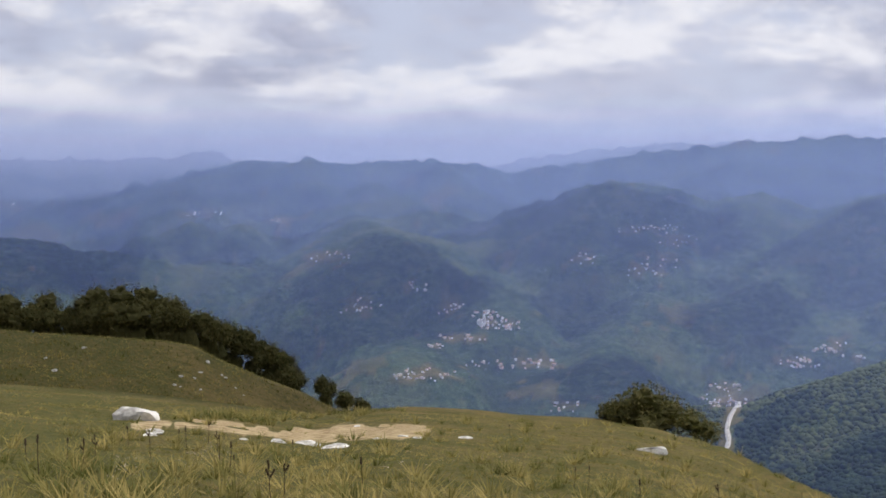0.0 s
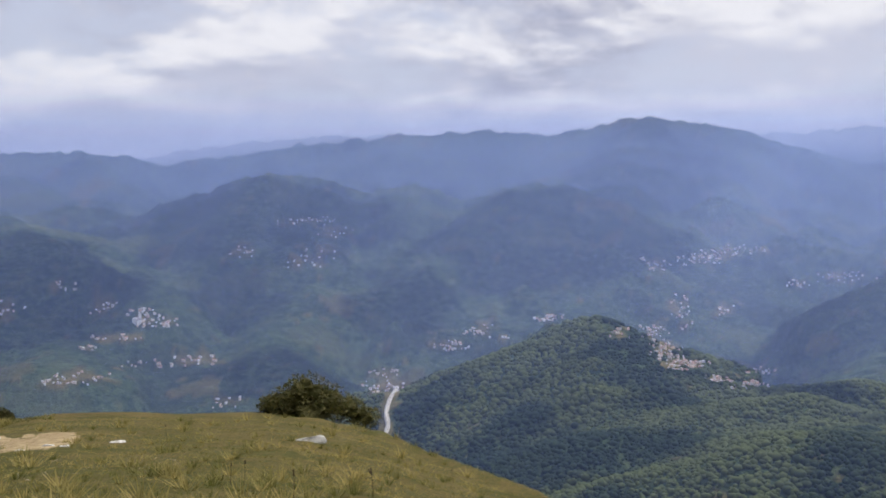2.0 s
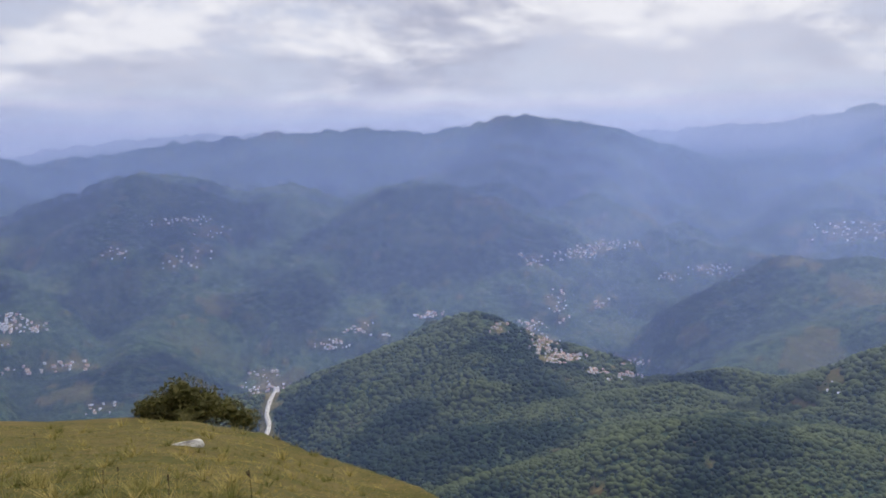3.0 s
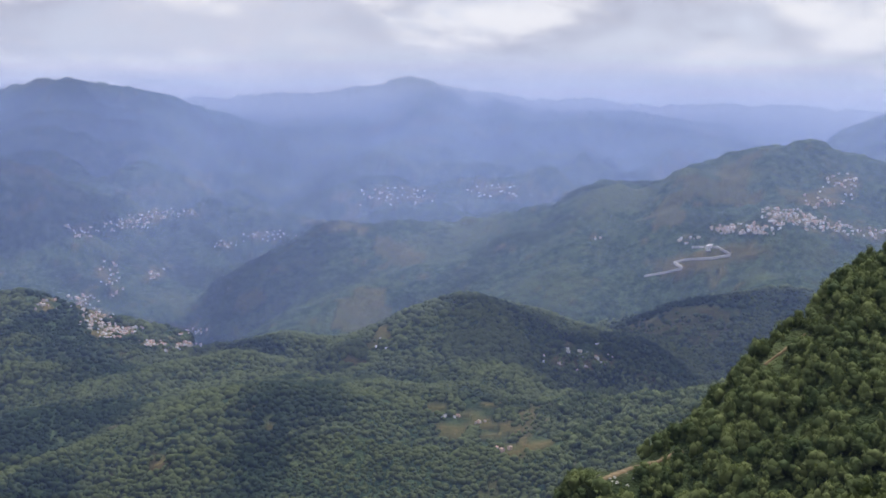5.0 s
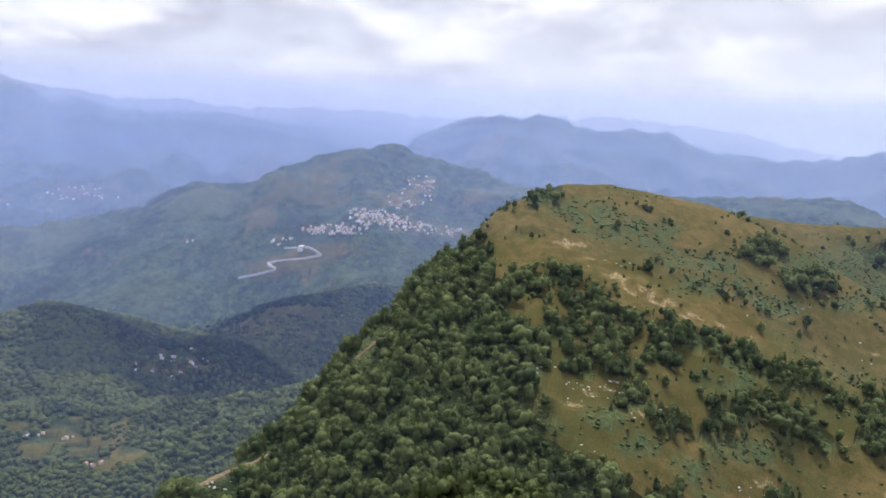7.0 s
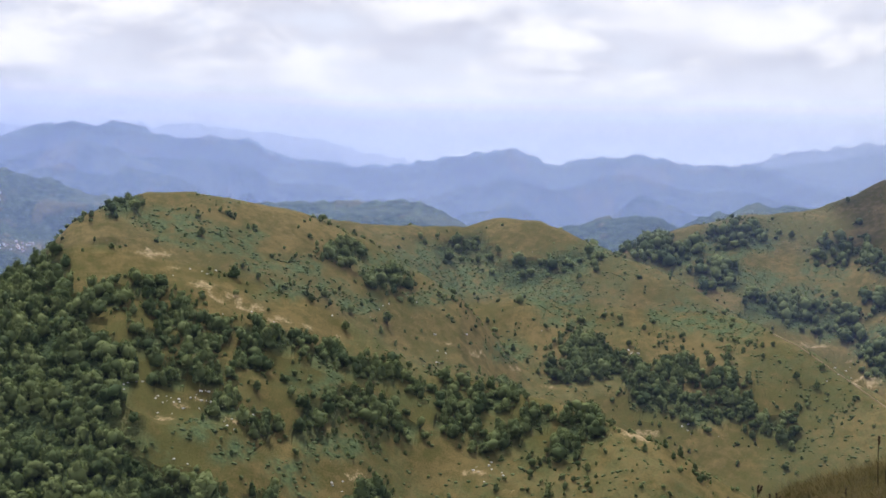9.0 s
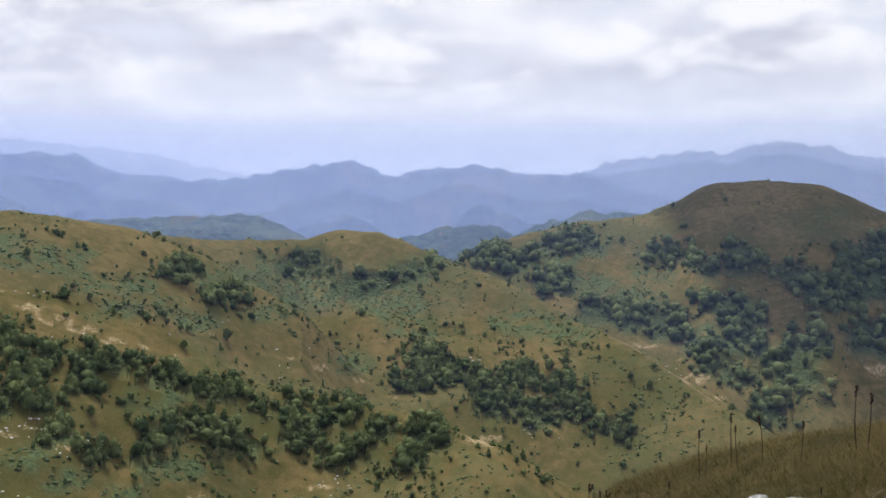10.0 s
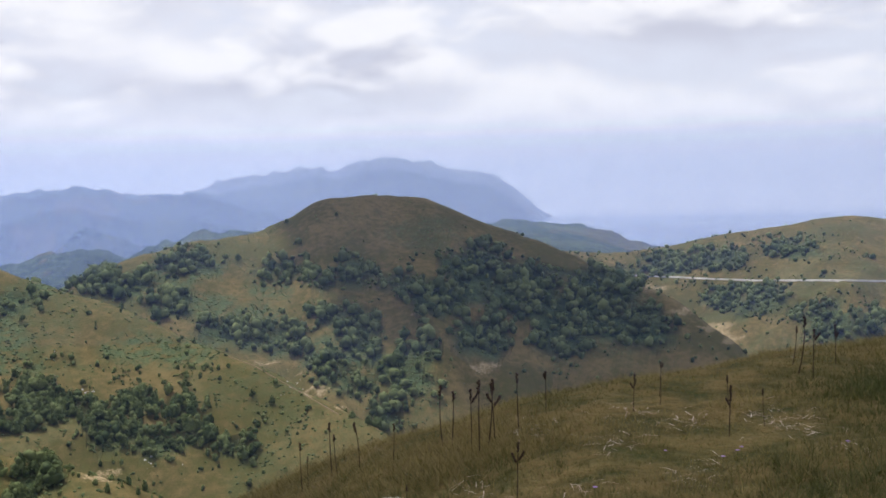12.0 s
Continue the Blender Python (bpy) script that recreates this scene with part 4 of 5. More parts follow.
def box(bm, lo, hi):
    x0, y0, z0 = lo
    x1, y1, z1 = hi
    v = [bm.verts.new(p) for p in ((x0, y0, z0), (x1, y0, z0), (x1, y1, z0), (x0, y1, z0), (x0, y0, z1), (x1, y0, z1), (x1, y1, z1), (x0, y1, z1))]
    for f in ((3, 2, 1, 0), (4, 5, 6, 7), (0, 1, 5, 4), (1, 2, 6, 5), (2, 3, 7, 6), (3, 0, 4, 7)):
        bm.faces.new([v[k] for k in f])


def house_kind(k):
    """Meshes of a house: walls with gables, roof with eaves, a chimney, a row of windows."""
    w, d, h, g = [(11, 9, 6.5, 2.2), (14, 9, 6, 2.4), (10, 10, 9, 2.0), (18, 11, 7, 2.2)][k]
    walls, roof, chimney = bmesh.new(), bmesh.new(), bmesh.new()
    v = [walls.verts.new(p) for p in ((-w / 2, -d / 2, -4), (w / 2, -d / 2, -4), (w / 2, d / 2, -4), (-w / 2, d / 2, -4), (-w / 2, -d / 2, h), (w / 2, -d / 2, h), (w / 2, d / 2, h), (-w / 2, d / 2, h), (-w / 2, 0, h + g), (w / 2, 0, h + g))]
    for f in ((0, 1, 5, 4), (2, 3, 7, 6), (1, 2, 6, 9, 5), (3, 0, 4, 8, 7)):
        walls.faces.new([v[i] for i in f])
    e = 0.6
    for s in (-1, 1):
        p = [(-w / 2 - e, s * (d / 2 + e), h - 0.35), (w / 2 + e, s * (d / 2 + e), h - 0.35), (w / 2 + e, 0, h + g), (-w / 2 - e, 0, h + g)]
        q = [roof.verts.new((x, y, z)) for x, y, z in p] + [roof.verts.new((x, y, z + 0.35)) for x, y, z in p]
        for f in ((0, 1, 2, 3), (7, 6, 5, 4), (0, 4, 5, 1), (1, 5, 6, 2), (3, 7, 4, 0)):
            roof.faces.new([q[i] for i in f])
    bmesh.ops.recalc_face_normals(roof, faces=roof.faces)
    box(chimney, (w / 4, d / 6, h), (w / 4 + 0.9, d / 6 + 0.9, h + g + 0.9))
    made = []
    for bm, name in ((walls, "wall"), (roof, "roof"), (chimney, "chimney")):
        me = bpy.data.meshes.new(name)
        bm.to_mesh(me)
        bm.free()
        made.append(me)
    return made


LOOKS = [("white plastered house with a reddish tiled roof", 0, 0), ("cream plastered house with a grey slate roof", 1, 1), ("pinkish plastered house with a faded tiled roof", 2, 2), ("long whitewashed building with a pale flat-pitched roof", 3, 3), ("tall white village house with a grey roof", 3, 1), ("cream village house with a reddish tiled roof", 1, 0)]
PROTOS = []
for k, (label, wi, ri) in enumerate(LOOKS):
    walls, roof, chimney = [m.copy() for m in house_kind((k * 3) % 4)]
    walls.materials.append(WALLS[wi]), roof.materials.append(ROOFS[ri]), chimney.materials.append(WALLS[wi])
    PROTOS.append((label, walls, roof, chimney))


def house(k, at, turn, size):
    label, walls, roof, chimney = PROTOS[k]
    ob = thing("house", label, "house", "village houses", at, turn, size)
    for name, me in (("wall", walls), ("roof", roof)):
        o = new(name, me)
        o.parent = ob
    new("chimney", chimney).parent = o
    return ob


rv = np.random.RandomState(3)
DISTANT = {}
for va, ve, w, h, count in VILLAGES:
    count = int(count * 1.5 + 0.5)
    a, e = va + w * np.clip(rv.normal(size=count), -1.8, 1.8) * 0.85, ve + h * np.clip(rv.normal(size=count), -1.6, 1.6) * 0.8
    r = meet(a, e, 700)
    at = on_land(a, r)
    for k in range(count):
        kind, turn, size = rv.randint(len(PROTOS)), rv.uniform(0, 3.14), rv.uniform(0.20, 0.42) * np.clip(r[k] / 2300, 0.75, 1.05)
        if r[k] < 1950:
            house(kind, at[k], turn, size)
        else:
            DISTANT.setdefault(kind, []).append((at[k], turn, size * 1.15))
for kind, spread in DISTANT.items():
    label, walls, roof, chimney = PROTOS[kind]
    for name, me in (("far_house_walls", walls), ("far_house_roofs", roof)):
        bm = bmesh.new()
        for at, turn, size in spread:
            had = len(bm.verts)
            bm.from_mesh(me)
            bm.verts.ensure_lookup_table()
            bmesh.ops.transform(bm, matrix=Matrix.LocRotScale(at, Euler((0, 0, turn)), (size,) * 3), verts=bm.verts[had:])
        joined = bpy.data.meshes.new(name)
        bm.to_mesh(joined)
        bm.free()
        joined.materials.append(me.materials[0])
        tagged(new(name, joined), "pale houses of far villages on the slopes", "houses", kind="stuff")

# the long building on the quarry terrace
works = thing("long_building", "long low grey building on a quarry terrace", "building", at=on_land([61.7], meet([61.7], [-6.05], 700))[0], turn=0.35)
bm = bmesh.new()
box(bm, (-17, -4, -4), (17, 4, 4.5))
part("wall", bm, WALLS[3], works)
bm = bmesh.new()
box(bm, (-17.6, -4.6, 4.5), (17.6, 4.6, 5.1))
part("roof", bm, ROOFS[1], works)

# the church of the village on the spur
church_r = meet([2.0], [-7.75], 700)
church = thing("church", "white village church with a slender bell tower", "church", at=on_land([2.0], church_r)[0], turn=0.5)
bm = bmesh.new()
box(bm, (-5, -9, -4), (5, 9, 9))
part("nave", bm, WALLS[3], church)
bm = bmesh.new()
v = [bm.verts.new(p) for p in ((-5.6, -9.6, 9), (5.6, -9.6, 9), (5.6, 9.6, 9), (-5.6, 9.6, 9), (0, -9.6, 12.5), (0, 9.6, 12.5))]
for f in ((0, 1, 4), (1, 2, 5, 4), (2, 3, 5), (3, 0, 4, 5), (3, 2, 1, 0)):
    bm.faces.new([v[i] for i in f])
part("roof", bm, ROOFS[1], church)
bm = bmesh.new()
box(bm, (5.2, -2.5, -4), (10.2, 2.5, 21))
box(bm, (5.8, -1.9, 21), (9.6, 1.9, 24))
part("bell_tower", bm, WALLS[3], church)
bm = bmesh.new()
bmesh.ops.create_cone(bm, cap_ends=True, segments=4, radius1=3.2, radius2=0.1, depth=5, matrix=Matrix.Translation((7.7, 0, 26.4)) @ Matrix.Rotation(radians(45), 4, "Z"))
part("spire", bm, ROOFS[0], church)

# ---- rocks ----
STONE = material("pale_limestone", lambda n: surface(n, n.mix(n.span(n.noise(n.add("ShaderNodeTexCoord").outputs["Object"], 2.5, 7, 0.65), 0.38, 0.62), c4(0.34, 0.32, 0.29), c4(0.74, 0.72, 0.68)), 0.85, n.noise(n.add("ShaderNodeTexCoord").outputs["Object"], 6.0, 6), 0.8, 0.06))


def rock_mesh(seed, flat, cuts):
    """A weathered block: a rough ball cut by planes, its edges broken."""
    rng = random.Random(seed)
    bm = bmesh.new()
    bmesh.ops.create_icosphere(bm, subdivisions=3, radius=0.5)
    for _ in range(cuts):
        n = Vector((rng.gauss(0, 1), rng.gauss(0, 1), rng.gauss(0, 0.8))).normalized()
        d = rng.uniform(0.2, 0.4)
        for v in bm.verts:
            over = v.co.dot(n) - d
            if over > 0:
                v.co -= n * over
    off = Vector((seed * 3.1, 0, 0))
    for v in bm.verts:
        v.co *= 1 + 0.10 * noise.fractal(v.co * 5 + off, 0.7, 2.0, 4)
        v.co.z *= flat
    me = bpy.data.meshes.new("rock")
    bm.to_mesh(me)
    bm.free()
    me.materials.append(STONE)
    return me


ROCKS = [rock_mesh(k + 1, (0.55, 0.4, 0.7, 0.3)[k % 4], 7) for k in range(7)]


def rock(k, at, size, turn, label, group="", stretch=(1, 1, 1)):
    ob = new("rock", ROCKS[k % len(ROCKS)])
    ob.location, ob.rotation_euler = at, (0, 0, turn)
    ob.scale = tuple(size * s for s in stretch)
    return tagged(ob, label, "rock", group)


def place(a, e, least=2.0):
    return on_land([a], meet([a], [e], least))[0]


rng = random.Random(21)
rock(0, place(-16.0, -12.05), 2.0, 0.5, "large pale limestone boulder beside the bare path", stretch=(0.85, 0.7, 1.0))
for a, e, size, flat in ((-15.0, -12.7, 1.2, 0.5), (-5.85, -13.85, 1.3, 0.5), (-7.2, -13.68, 1.5, 0.3), (-8.8, -13.5, 1.0, 0.35), (-1.4, -13.5, 0.6, 0.6), (1.1, -13.52, 0.9, 0.5), (-2.2, -13.4, 0.5, 0.6), (-15.3, -12.8, 0.9, 0.5), (-4.6, -12.9, 0.7, 0.5), (-10.5, -13.3, 0.6, 0.4), (-3.5, -13.5, 0.5, 0.5)):
    rock(rng.randrange(7), place(a, e), size * 0.75, rng.uniform(0, 6), "pale flat limestone slab lying by the path", "rocks by the path", (1, 0.8, flat))
rock(2, place(10.9, -14.02), 1.35, 0.2, "low white limestone rock in short grass", stretch=(1.1, 0.6, 0.5))
for a, e in ((-13.8, -10.08), (-13.8, -10.57), (-12.8, -9.92), (-11.7, -10.11), (-11.0, -10.78), (-10.6, -11.17), (-12.8, -10.79), (-20.3, -8.82), (-18.5, -8.41), (-19.9, -9.46), (-12.4, -9.42), (-13.1, -10.2), (-14.1, -10.5), (-11.5, -10.27)):
    rock(rng.randrange(7), place(a, e, 60), rng.uniform(0.35, 0.75), rng.uniform(0, 6), "white limestone rock in the grass of the knoll", "rocks on the knoll", (1, 0.8, 0.8))
for a, e, size in ((115.0, -16.5, 0.30), (115.9, -16.45, 0.36), (116.7, -16.4, 0.40), (117.4, -16.6, 0.26)):
    rock(rng.randrange(7), place(a, e), size, rng.uniform(0, 6), "white limestone rock half sunk in dry grass", "rocks near the camera", (1.2, 0.8, 0.7))
for a, e, spread, count in ((74.8, -12.0, 0.7, 8), (76.8, -13.2, 1.0, 12), (78.3, -13.0, 0.7, 10), (80.2, -14.2, 0.8, 10), (77.5, -16.9, 1.3, 8), (82.5, -9.2, 2.5, 7), (78, -6.8, 1.0, 5), (88.2, -8.6, 1.5, 6), (101.0, -10.5, 0.5, 8), (93.5, -17.0, 1.0, 9), (57.2, -18.0, 0.7, 12), (103.8, -10.8, 0.3, 2), (104.5, -14.3, 1.5, 8), (91.5, -10.8, 1.5, 5), (111.5, -10.9, 0.9, 7), (85.5, -17.3, 1.2, 5), (99.5, -9.0, 3, 6)):
    for _ in range(count):
        aa, ee = a + rng.gauss(0, spread * 0.6), e + rng.gauss(0, spread * 0.3)
        rock(rng.randrange(7), place(aa, ee, 150), rng.uniform(0.5, 1.5), rng.uniform(0, 6), "white limestone rock on the open hillside", "rocks on the hillside", (1, 0.8, 0.8))

# ---- trees behind the summit's brow ----


def tree(label, at, turn, lobes, trunk, leaves, leaf, mat, seed, group=""):
    """A broadleaf tree: tapered trunk, limbs to each mass of leaves, a crown of many small sprays."""
    rng = random.Random(seed)
    ob = thing("tree", label, "tree", group, at, turn)
    bm = bmesh.new()
    tx, ty, tz = lobes[0][:3]
    tube(bm, [(0, 0, -0.4), (0.05, 0, tz * 0.3), (tx * 0.4, ty * 0.4, tz * 0.6), (tx, ty, tz)], [trunk, trunk * 0.8, trunk * 0.6, trunk * 0.25])
    for x, y, z, w, h in lobes[1:]:
        tube(bm, [(tx * 0.2, ty * 0.2, tz * 0.35), (x * 0.5, y * 0.5, (tz * 0.4 + z) / 2), (x, y, z)], [trunk * 0.5, trunk * 0.35, trunk * 0.1], 5)
    part("trunk", bm, BARK, ob)
    inner = [(x, y, z, w * 0.66, h * 0.66) for x, y, z, w, h in lobes]
    co, tris = crown_arrays(rng, inner, 10, leaf, 3)
    co2, tris2 = crown_arrays(rng, lobes, leaves, leaf, 1)
    skip = sum(1 for _ in lobes) * 12
    co2, tris2 = co2[skip:], tris2[20 * len(lobes):] - skip
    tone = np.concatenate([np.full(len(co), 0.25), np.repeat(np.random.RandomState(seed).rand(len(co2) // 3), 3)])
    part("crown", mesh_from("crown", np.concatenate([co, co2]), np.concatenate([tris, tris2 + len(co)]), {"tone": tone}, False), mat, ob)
    return ob


# the lone tree just over the brow, leaning with the slope
at = on_land([10.9], [88.0])[0]
tree("dark green broad-crowned tree below the grassy brow", at, radians(-10.9), [(-0.3, 0, 2.5, 3.4, 2.4), (-2.0, 0.3, 1.7, 2.8, 2.0), (1.4, -0.2, 1.8, 3.0, 2.0), (3.0, 0.2, 0.8, 2.6, 1.9), (4.4, 0.4, 0.0, 2.2, 1.6), (-3.3, 0, 1.3, 1.8, 1.6), (0.5, 0.8, 1.2, 3.8, 2.6), (0.2, -0.9, 0.8, 4.2, 2.4), (-1.6, 0, 0.7, 3.2, 2.2)], 0.28, 5200, 0.10, DARK_FOLIAGE, 4)
rng = random.Random(8)
# the hedge of trees behind the knoll: heading, height of crown's top as a height angle, width
for a, top, wide in ((-25, -5.2, 4.5), (-23.3, -5.3, 4.4), (-21.6, -5.4, 4.2), (-20.2, -5.5, 3.8), (-18.8, -5.7, 3.6), (-17.6, -5.3, 4.4), (-16.4, -5.1, 4.8), (-15.2, -5.3, 4.2), (-14.2, -5.9, 3.4), (-13.4, -6.3, 3.0), (-12.7, -6.7, 3.2), (-12.0, -7.0, 3.2), (-11.2, -7.3, 3.2), (-10.1, -7.7, 3.2), (-9.1, -8.5, 3.0), (-8.5, -9.1, 2.8), (-8.0, -9.7, 2.6), (-6.3, -10.3, 2.1), (-5.3, -11.1, 1.7), (-4.4, -11.5, 1.6)):
    r = 121 + rng.uniform(-3, 3)
    at = on_land([a], [r])[0]
    high = EYE + r * math.tan(radians(top)) - at[2]
    lobes = [(rng.uniform(-0.2, 0.2) * wide, rng.uniform(-0.2, 0.2) * wide, high - wide * 0.36, wide * 0.8, wide * 0.72)]
    for k in range(5):
        t = 6.28 * k / 5 + rng.uniform(-0.4, 0.4)
        lobes.append((0.33 * wide * math.cos(t), 0.33 * wide * math.sin(t), high - wide * rng.uniform(0.5, 0.9), wide * rng.uniform(0.5, 0.75), wide * rng.uniform(0.5, 0.8)))
    lobes.append((0, 0, max(high * 0.36, 0.5), wide * 1.05, high * 0.8))
    tree("dark olive broadleaf tree in a row behind the knoll", at, rng.uniform(0, 6), lobes, 0.16, 2200, 0.085, DARK_FOLIAGE, rng.randrange(1000), "trees behind the knoll")

# lone trees on the open hillsides: heading, height angle of the foot, height in metres
rng = random.Random(9)
LONE = [(78.4, -4.75, 4.0), (106.1, -10.85, 5.0), (111.6, -2.55, 4.6), (88.1, -9.4, 5.5), (92.3, -5.5, 5), (94, -5.6, 4.5), (101.0, -10.3, 3.5), (84.1, -8.2, 3.5), (81.3, -7.0, 3), (85.9, -9.7, 3.6), (88.9, -6.9, 4), (90.1, -5.2, 4), (109.5, -11.5, 4.0), (110.5, -11.9, 3.5), (108.3, -9.9, 2.5), (103.8, -10.4, 3), (112.6, -5.2, 6), (115.5, -5.1, 6), (110.6, -5.5, 6), (109, -4.4, 6), (96.5, -6.2, 4), (98.3, -6.9, 4), (119.5, -4.6, 6), (76.6, -12.2, 4.8), (74.7, -10.7, 4.5), (81.2, -12.8, 3.5), (86.4, -13.2, 5), (80.5, -6.4, 2.5), (114.2, -2.2, 4), (104.9, -7.3, 3), (105.6, -6.4, 3)]
for a, e, high in LONE:
    wide = high * rng.uniform(0.6, 0.85)
    lobes = [(0, 0, high * 0.72, wide * 0.7, high * 0.55)] + [(0.25 * wide * math.cos(2.1 * k), 0.25 * wide * math.sin(2.1 * k), high * rng.uniform(0.35, 0.55), wide * 0.65, high * 0.5) for k in range(3)]
    tree("small dark green tree standing alone on the hillside", place(a, e, 150), rng.uniform(0, 6), lobes, 0.03 * high, 260, 0.05 * high, FOLIAGE, rng.randrange(1000), "lone trees on the hillsides")

# ---- dry flower stalks ----
STALK = material("dry_stalk", lambda n: surface(n, n.mix(n.noise(n.add("ShaderNodeTexCoord").outputs["Object"], 30.0, 4), c4(0.022, 0.015, 0.010), c4(0.070, 0.045, 0.028)), 0.9))


def stalk_kind(seed, high, branches):
    """Meshes of a dry stalk: bent stem with side stems, and clustered seed heads."""
    rng = random.Random(seed)
    stem, heads = bmesh.new(), []
    lean, bow = rng.uniform(-0.12, 0.16), rng.uniform(-0.06, 0.06)
    line = [(lean * high * t + bow * high * math.sin(3.1 * t), 0.3 * bow * high * t, -0.05 + (high + 0.05) * t) for t in (0, 0.25, 0.5, 0.75, 1.0)]
    tube(stem, line, [0.0056, 0.0052, 0.0046, 0.004, 0.0026], 5)
    tips = [(line[-1], line[-2])]
    for k in range(branches):
        f = rng.uniform(0.6, 0.85)
        base = Vector(line[2]).lerp(Vector(line[4]), (f - 0.5) / 0.5)
        t = rng.uniform(0, 6.28)
        tip = base + Vector((0.10 * math.cos(t), 0.10 * math.sin(t), rng.uniform(0.5, 0.9) * 0.2)) * high * 1.2
        tube(stem, [base, base.lerp(tip, 0.5) + Vector((0, 0, -0.01)), tip], [0.003, 0.0024, 0.0016], 4)
        tips.append((tip, base))
    for tip, base in tips:
        tip, base = Vector(tip), Vector(base)
        run = (base - tip).normalized()
        head = bmesh.new()
        heads.append(head)
        for k in range(7):
            p = tip + run * 0.018 * k * high * 1.4 + Vector((rng.uniform(-1, 1), rng.uniform(-1, 1), 0)) * 0.005
            bmesh.ops.create_icosphere(head, subdivisions=1, radius=rng.uniform(0.009, 0.015), matrix=Matrix.Translation(p))
    out = []
    for bm, name in [(stem, "stem")] + [(head, "seed_head") for head in heads]:
        me = bpy.data.meshes.new(name)
        bm.to_mesh(me)
        bm.free()
        me.materials.append(STALK)
        out.append(me)
    return out


STALKS = [stalk_kind(k, 0.5, (0, 1, 0, 2, 0, 1)[k]) for k in range(6)]


def stalk(k, at, size, turn, group):
    ob = thing("dried_flower_stalk", "dark brown dried flower stalk with seed heads", "plant", group, at, turn, size)
    for name, me in zip(["stem"] + ["seed_head"] * 4, STALKS[k % 6]):
        o = new(name, me)
        o.parent = ob


rng = random.Random(14)
for a, e in ((-20.8, -14.1), (-20.3, -14.3), (-19.2, -13.9), (-18.3, -14.0), (-17.7, -13.9), (-13.8, -13.5), (-13.3, -13.8), (-12.3, -13.4), (-11.7, -14.2), (-11.2, -14.9), (-10.9, -15.1), (-11.8, -13.8), (-9.0, -16.4), (-8.4, -16.4), (-8.0, -14.5), (-4.1, -16.2), (-16.2, -13.2), (-15.1, -13.8), (6.8, -15.8), (7.5, -15.9), (14.2, -16.8), (10.0, -16.9), (3.5, -13.4), (18.5, -16.3)):
    stalk(rng.randrange(6), place(a, e), rng.uniform(0.8, 1.35), rng.uniform(0, 6), "dry stalks on the slope")
for a, e, size in ((119.6, -13.55, 0.88), (120.0, -13.6, 0.80), (121.0, -13.7, 0.80), (121.4, -13.8, 0.96), (121.8, -13.6, 0.92), (122.2, -13.4, 0.80), (123.4, -12.9, 0.80), (124.8, -12.0, 0.6), (123.2, -15.8, 0.60), (130.4, -11.2, 0.5), (133.6, -12.9, 0.6), (137.0, -10.0, 0.85), (136.8, -9.6, 0.6), (138.8, -9.5, 0.6), (141.0, -9.6, 0.8), (133.8, -11.9, 0.5), (135.3, -12.4, 0.45), (112.4, -15.5, 0.74), (112.7, -15.4, 0.50), (113.9, -14.9, 0.8), (114.2, -14.8, 0.6), (115.3, -14.6, 0.7), (117.9, -16.8, 0.4), (130.4, -11.6, 0.4), (105.4, -18.6, 0.68), (106.9, -18.2, 0.74), (107.2, -18.2, 0.62), (111.0, -17.4, 0.5), (106.2, -19, 0.74), (107.8, -18, 0.56), (137.7, -10.2, 0.7), (129.1, -11.9, 0.5), (103.6, -19.5, 0.62), (117.0, -14.4, 0.6)):
    stalk(rng.randrange(6), place(a, e), size, rng.uniform(0, 6), "dry stalks near the camera")

# ---- grass ----


def tuft_kind(seed, blades, wide, bend, fine=False):
    """A tuft one metre high: narrow bent blades."""
    rs = np.random.RandomState(seed)
    co, tris = [], []
    for k in range(blades):
        t, lean, h = rs.uniform(0, 6.28), rs.uniform(0.1, bend), rs.uniform(0.5, 1.0)
        d = np.array([np.cos(t), np.sin(t), 0])
        s = np.array([-d[1], d[0], 0]) * wide
        root = d * rs.uniform(0, 0.35)
        mid = root + d * lean * 0.4 * h + np.array([0, 0, 0.6 * h])
        tip = root + d * lean * 1.1 * h + np.array([0, 0, h])
        n = len(co) * 5
        co.append([root - s, root + s, mid - s * 0.8, mid + s * 0.8, tip])
        tris += [[n, n + 1, n + 3], [n, n + 3, n + 2], [n + 2, n + 3, n + 4]] if fine else [[n, n + 1, n + 4]]
    return np.array(co).reshape(-1, 3), np.array(tris)


def grass(name, a, r, low, high, kinds, mat, label, hold=None):
    z = land_at(a, r)
    seen = in_sight(a, r, z, 0.2)
    a, r, z = a[seen], r[seen], z[seen]
    if hold is not None:
        keep = hold(a, r, z)
        a, r, z = a[keep], r[keep], z[keep]
    x, y = r * np.sin(np.radians(a)), r * np.cos(np.radians(a))
    clump = fbm(x / 1.3, y / 1.3, 3)
    h = rs.uniform(low, high, len(a)) * (1 + 0.7 * clump)
    tone = np.clip(0.45 + 0.9 * fbm(x / 5 + 9, y / 5, 4) + 0.9 * fbm(x / 1.1, y / 1.1 + 5, 3) + 0.2 * rs.normal(size=len(a)), 0, 1)
    return scattered(name, kinds, polar(a, r, z - 0.01), np.stack([h, h], -1), rs.uniform(0, 6.28, len(a)), tone, mat, label, "grass", rs)


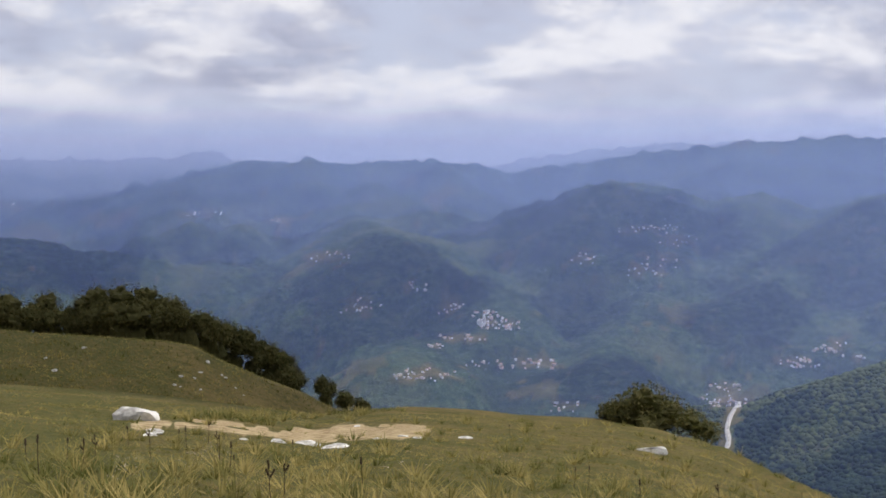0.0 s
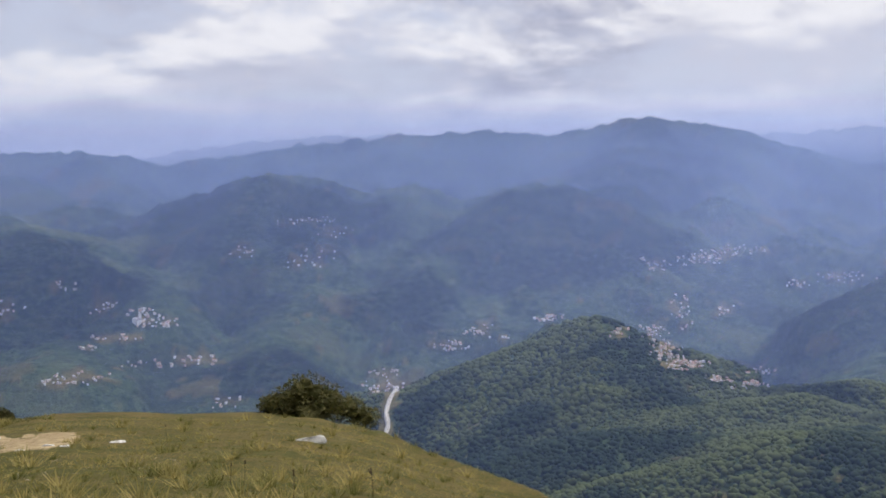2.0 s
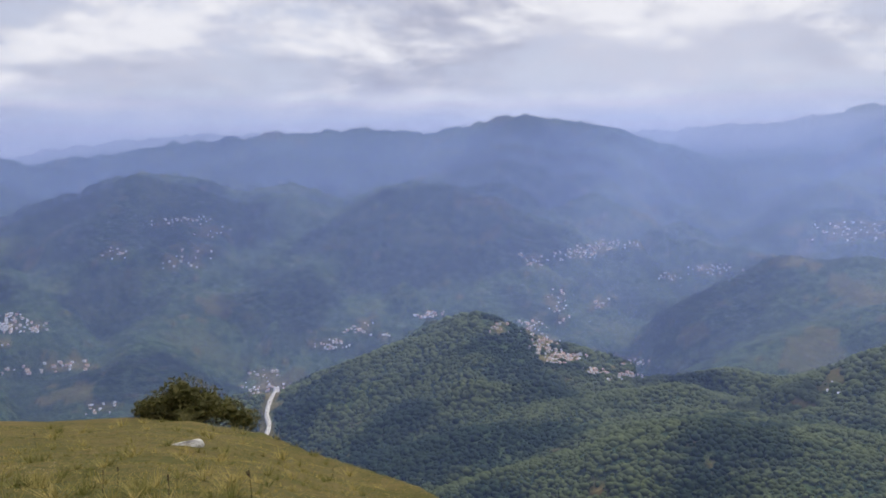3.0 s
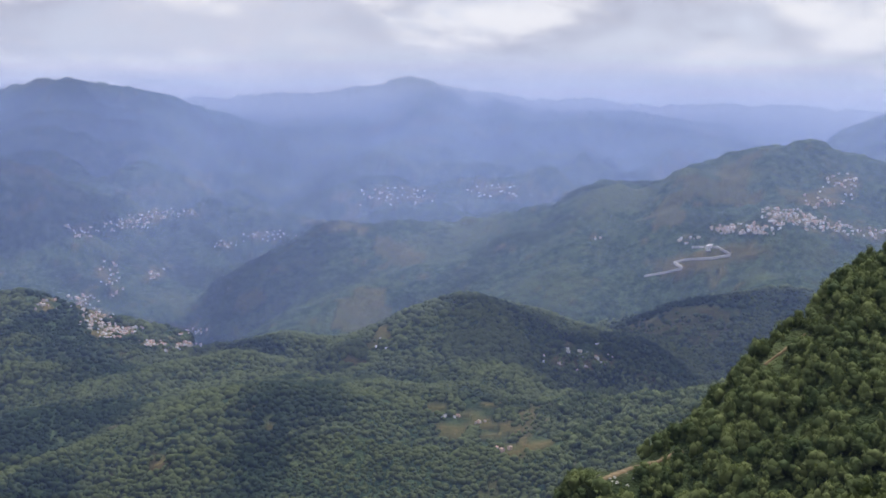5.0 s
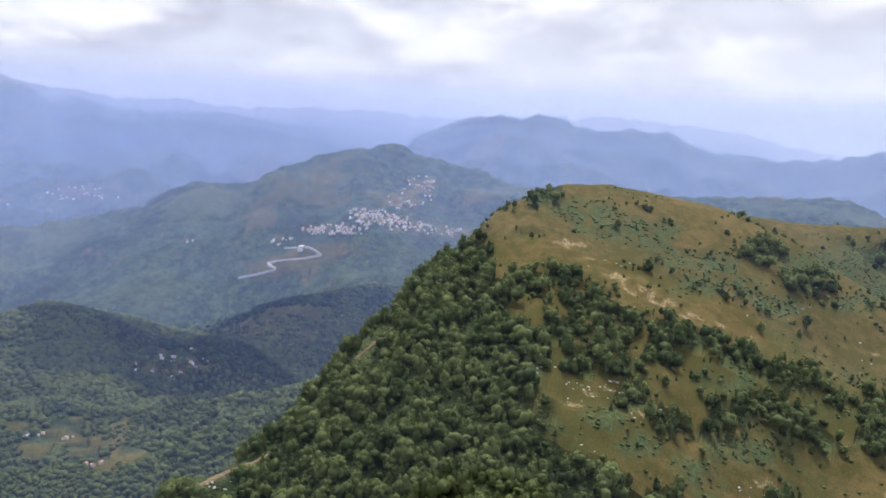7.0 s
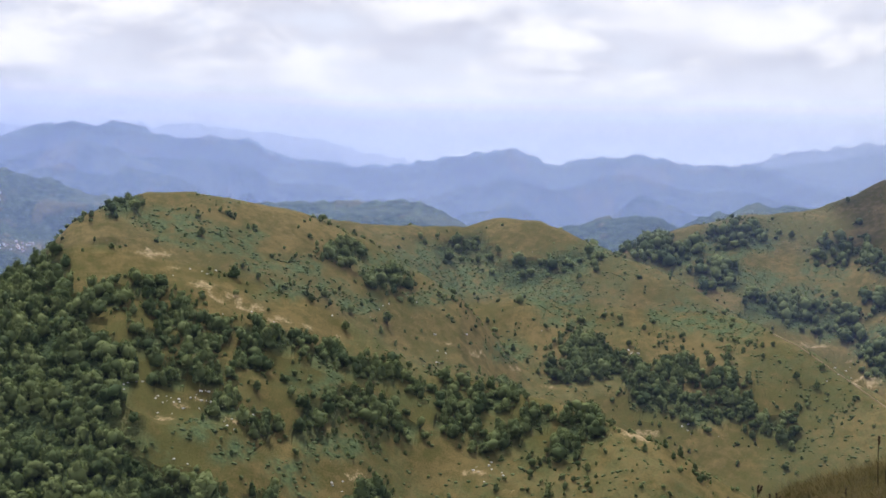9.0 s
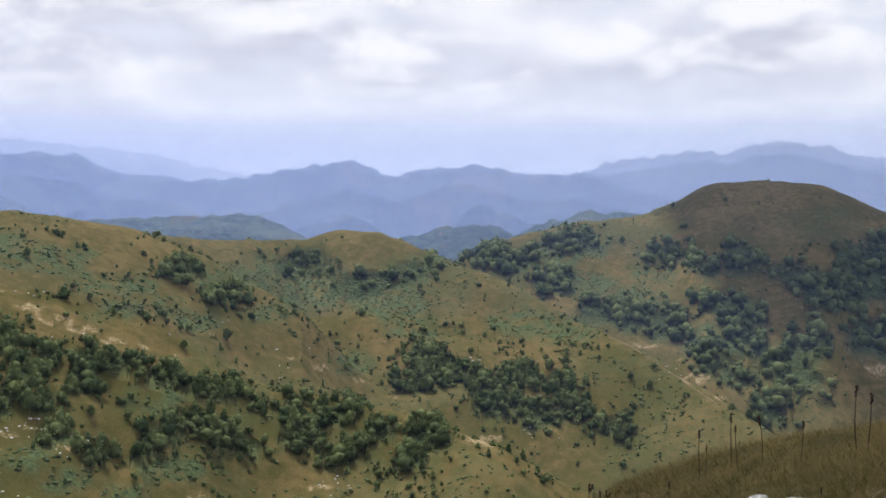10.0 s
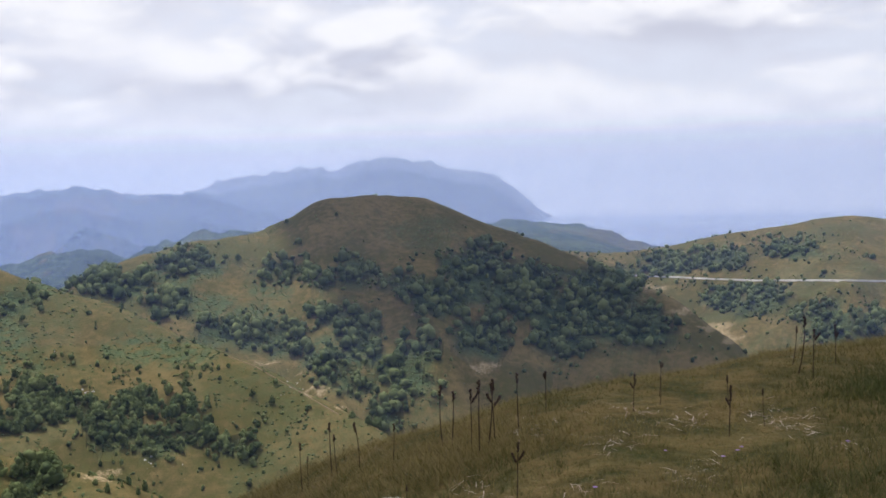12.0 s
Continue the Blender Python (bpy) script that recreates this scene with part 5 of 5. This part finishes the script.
off_track = lambda a, r, z: land_masks(a, r, z)[1] < 0.4
grass("grass", rs.uniform(100, 146, 40000), 2.8 + 9.0 * rs.rand(40000) ** 0.8, 0.03, 0.10, [tuft_kind(k, 6, 0.035, 1.5) for k in range(5)], DRY_BLADES, "dry brownish mountain grass in uneven tufts")
grass("grass", rs.uniform(-27, 32, 34000), 10 + 70 * rs.rand(34000) ** 1.2, 0.035, 0.12, [tuft_kind(20 + k, 6, 0.06, 1.4) for k in range(5)], BLADES, "olive green and straw-coloured summer grass", off_track)
grass("grass", rs.uniform(-27, -2, 12000), rs.uniform(75, 112, 12000), 0.10, 0.25, [tuft_kind(40 + k, 5, 0.10, 1.2) for k in range(4)], BLADES, "short olive grass on the knoll")

# rough tussocks along the path and over the slope
rt = np.random.RandomState(31)
a, e = np.concatenate([rt.uniform(-16, -4, 150), rt.uniform(-24, 20, 420)]), np.concatenate([rt.normal(-12.3, 0.15, 150), rt.uniform(-17, -12.4, 420)])
r = meet(a, e, 8)
z = land_at(a, r)
hold = off_track(a, r, z) & (r < 95)
a, r, z = a[hold], r[hold], z[hold]
h = rt.uniform(0.18, 0.38, len(a)) * np.where(r > 45, 1.5, 1.0)
scattered("tussocks", [tuft_kind(60 + k, 26, 0.035, 1.3) for k in range(4)], polar(a, r, z - 0.02), np.stack([h * 1.5, h], -1), rt.uniform(0, 6.28, len(a)), rt.uniform(0, 0.75, len(a)), BLADES, "rough olive and rusty grass tussocks along the path", "grass", rt)

# dead bracken fronds and twigs bleached on the ground
LITTER = material("dead_bracken", lambda n: surface(n, n.mix(n.attr("tone"), c4(0.34, 0.23, 0.17), c4(0.72, 0.62, 0.54)), 0.9))
twig = (np.array([[-0.5, -0.012, 0.05], [-0.5, 0.012, 0.05], [0, 0.014, 0.16], [0, -0.014, 0.16], [0.5, 0, 0.03]]), np.array([[0, 1, 2], [0, 2, 3], [3, 2, 4]]))
a, e = [], []
for la, le, n in ((123.7, -12.9, 26), (128.2, -13.4, 40), (131.5, -12.3, 40), (135.8, -12.1, 44), (136.8, -12.4, 30), (129.1, -12.0, 24), (123.6, -16.6, 40), (126.7, -15.4, 20), (139.5, -13.2, 16), (120.5, -15.5, 20), (132, -14.6, 22), (-12.4, -13.9, 40), (-16.5, -14.2, 20), (-2, -14.6, 16), (4, -14.4, 16)):
    a.append(rt.normal(la, 0.8, n))
    e.append(rt.normal(le, 0.28, n))
a, e = np.concatenate(a), np.concatenate(e)
r = meet(a, e, 2.5)
size = rt.uniform(0.05, 0.14, len(a)) * np.where(a < 50, 2.6, 1.0)
scattered("dead_bracken", [twig], polar(a, r, land_at(a, r) + 0.01), np.stack([size, size * rt.uniform(0.3, 1.2, len(a))], -1), rt.uniform(0, 6.28, len(a)), rt.rand(len(a)), LITTER, "bleached dead bracken and twigs lying in the grass", "dry litter", rt)

# small mauve flowers
PETAL = material("mauve_petals", lambda n: surface(n, c4(0.42, 0.28, 0.55), 0.7))
STEM = material("green_stem", lambda n: surface(n, c4(0.06, 0.09, 0.025), 0.8))
rng = random.Random(77)
for a, e in ((130.5, -14.06), (133.2, -14.35), (134.1, -13.81), (133.8, -16.24), (133.9, -14.0), (138.9, -13.4), (127.0, -15.9)):
    flower = thing("wild_flower", "small mauve wild flower among dry grass", "flower", "wild flowers", place(a, e), rng.uniform(0, 6), rng.uniform(0.5, 0.75))
    bm = bmesh.new()
    tube(bm, [(0, 0, -0.02), (0.004, 0, 0.05), (0, 0.004, 0.10)], [0.002, 0.0018, 0.0015], 4)
    part("stem", bm, STEM, flower)
    bm = bmesh.new()
    for k in range(9):
        t = 6.2832 * k / 9
        d, q = Vector((math.cos(t), math.sin(t), 0)), Vector((-math.sin(t), math.cos(t), 0))
        c = Vector((0, 0, 0.10))
        v = [bm.verts.new(w) for w in (c, c + d * 0.012 + q * 0.005 + Vector((0, 0, 0.006)), c + d * 0.021 + Vector((0, 0, 0.004)), c + d * 0.012 - q * 0.005 + Vector((0, 0, 0.006)))]
        bm.faces.new(v)
    bmesh.ops.create_icosphere(bm, subdivisions=1, radius=0.007, matrix=Matrix.Translation((0, 0, 0.103)))
    part("bloom", bm, PETAL, flower, "mauve flower head")
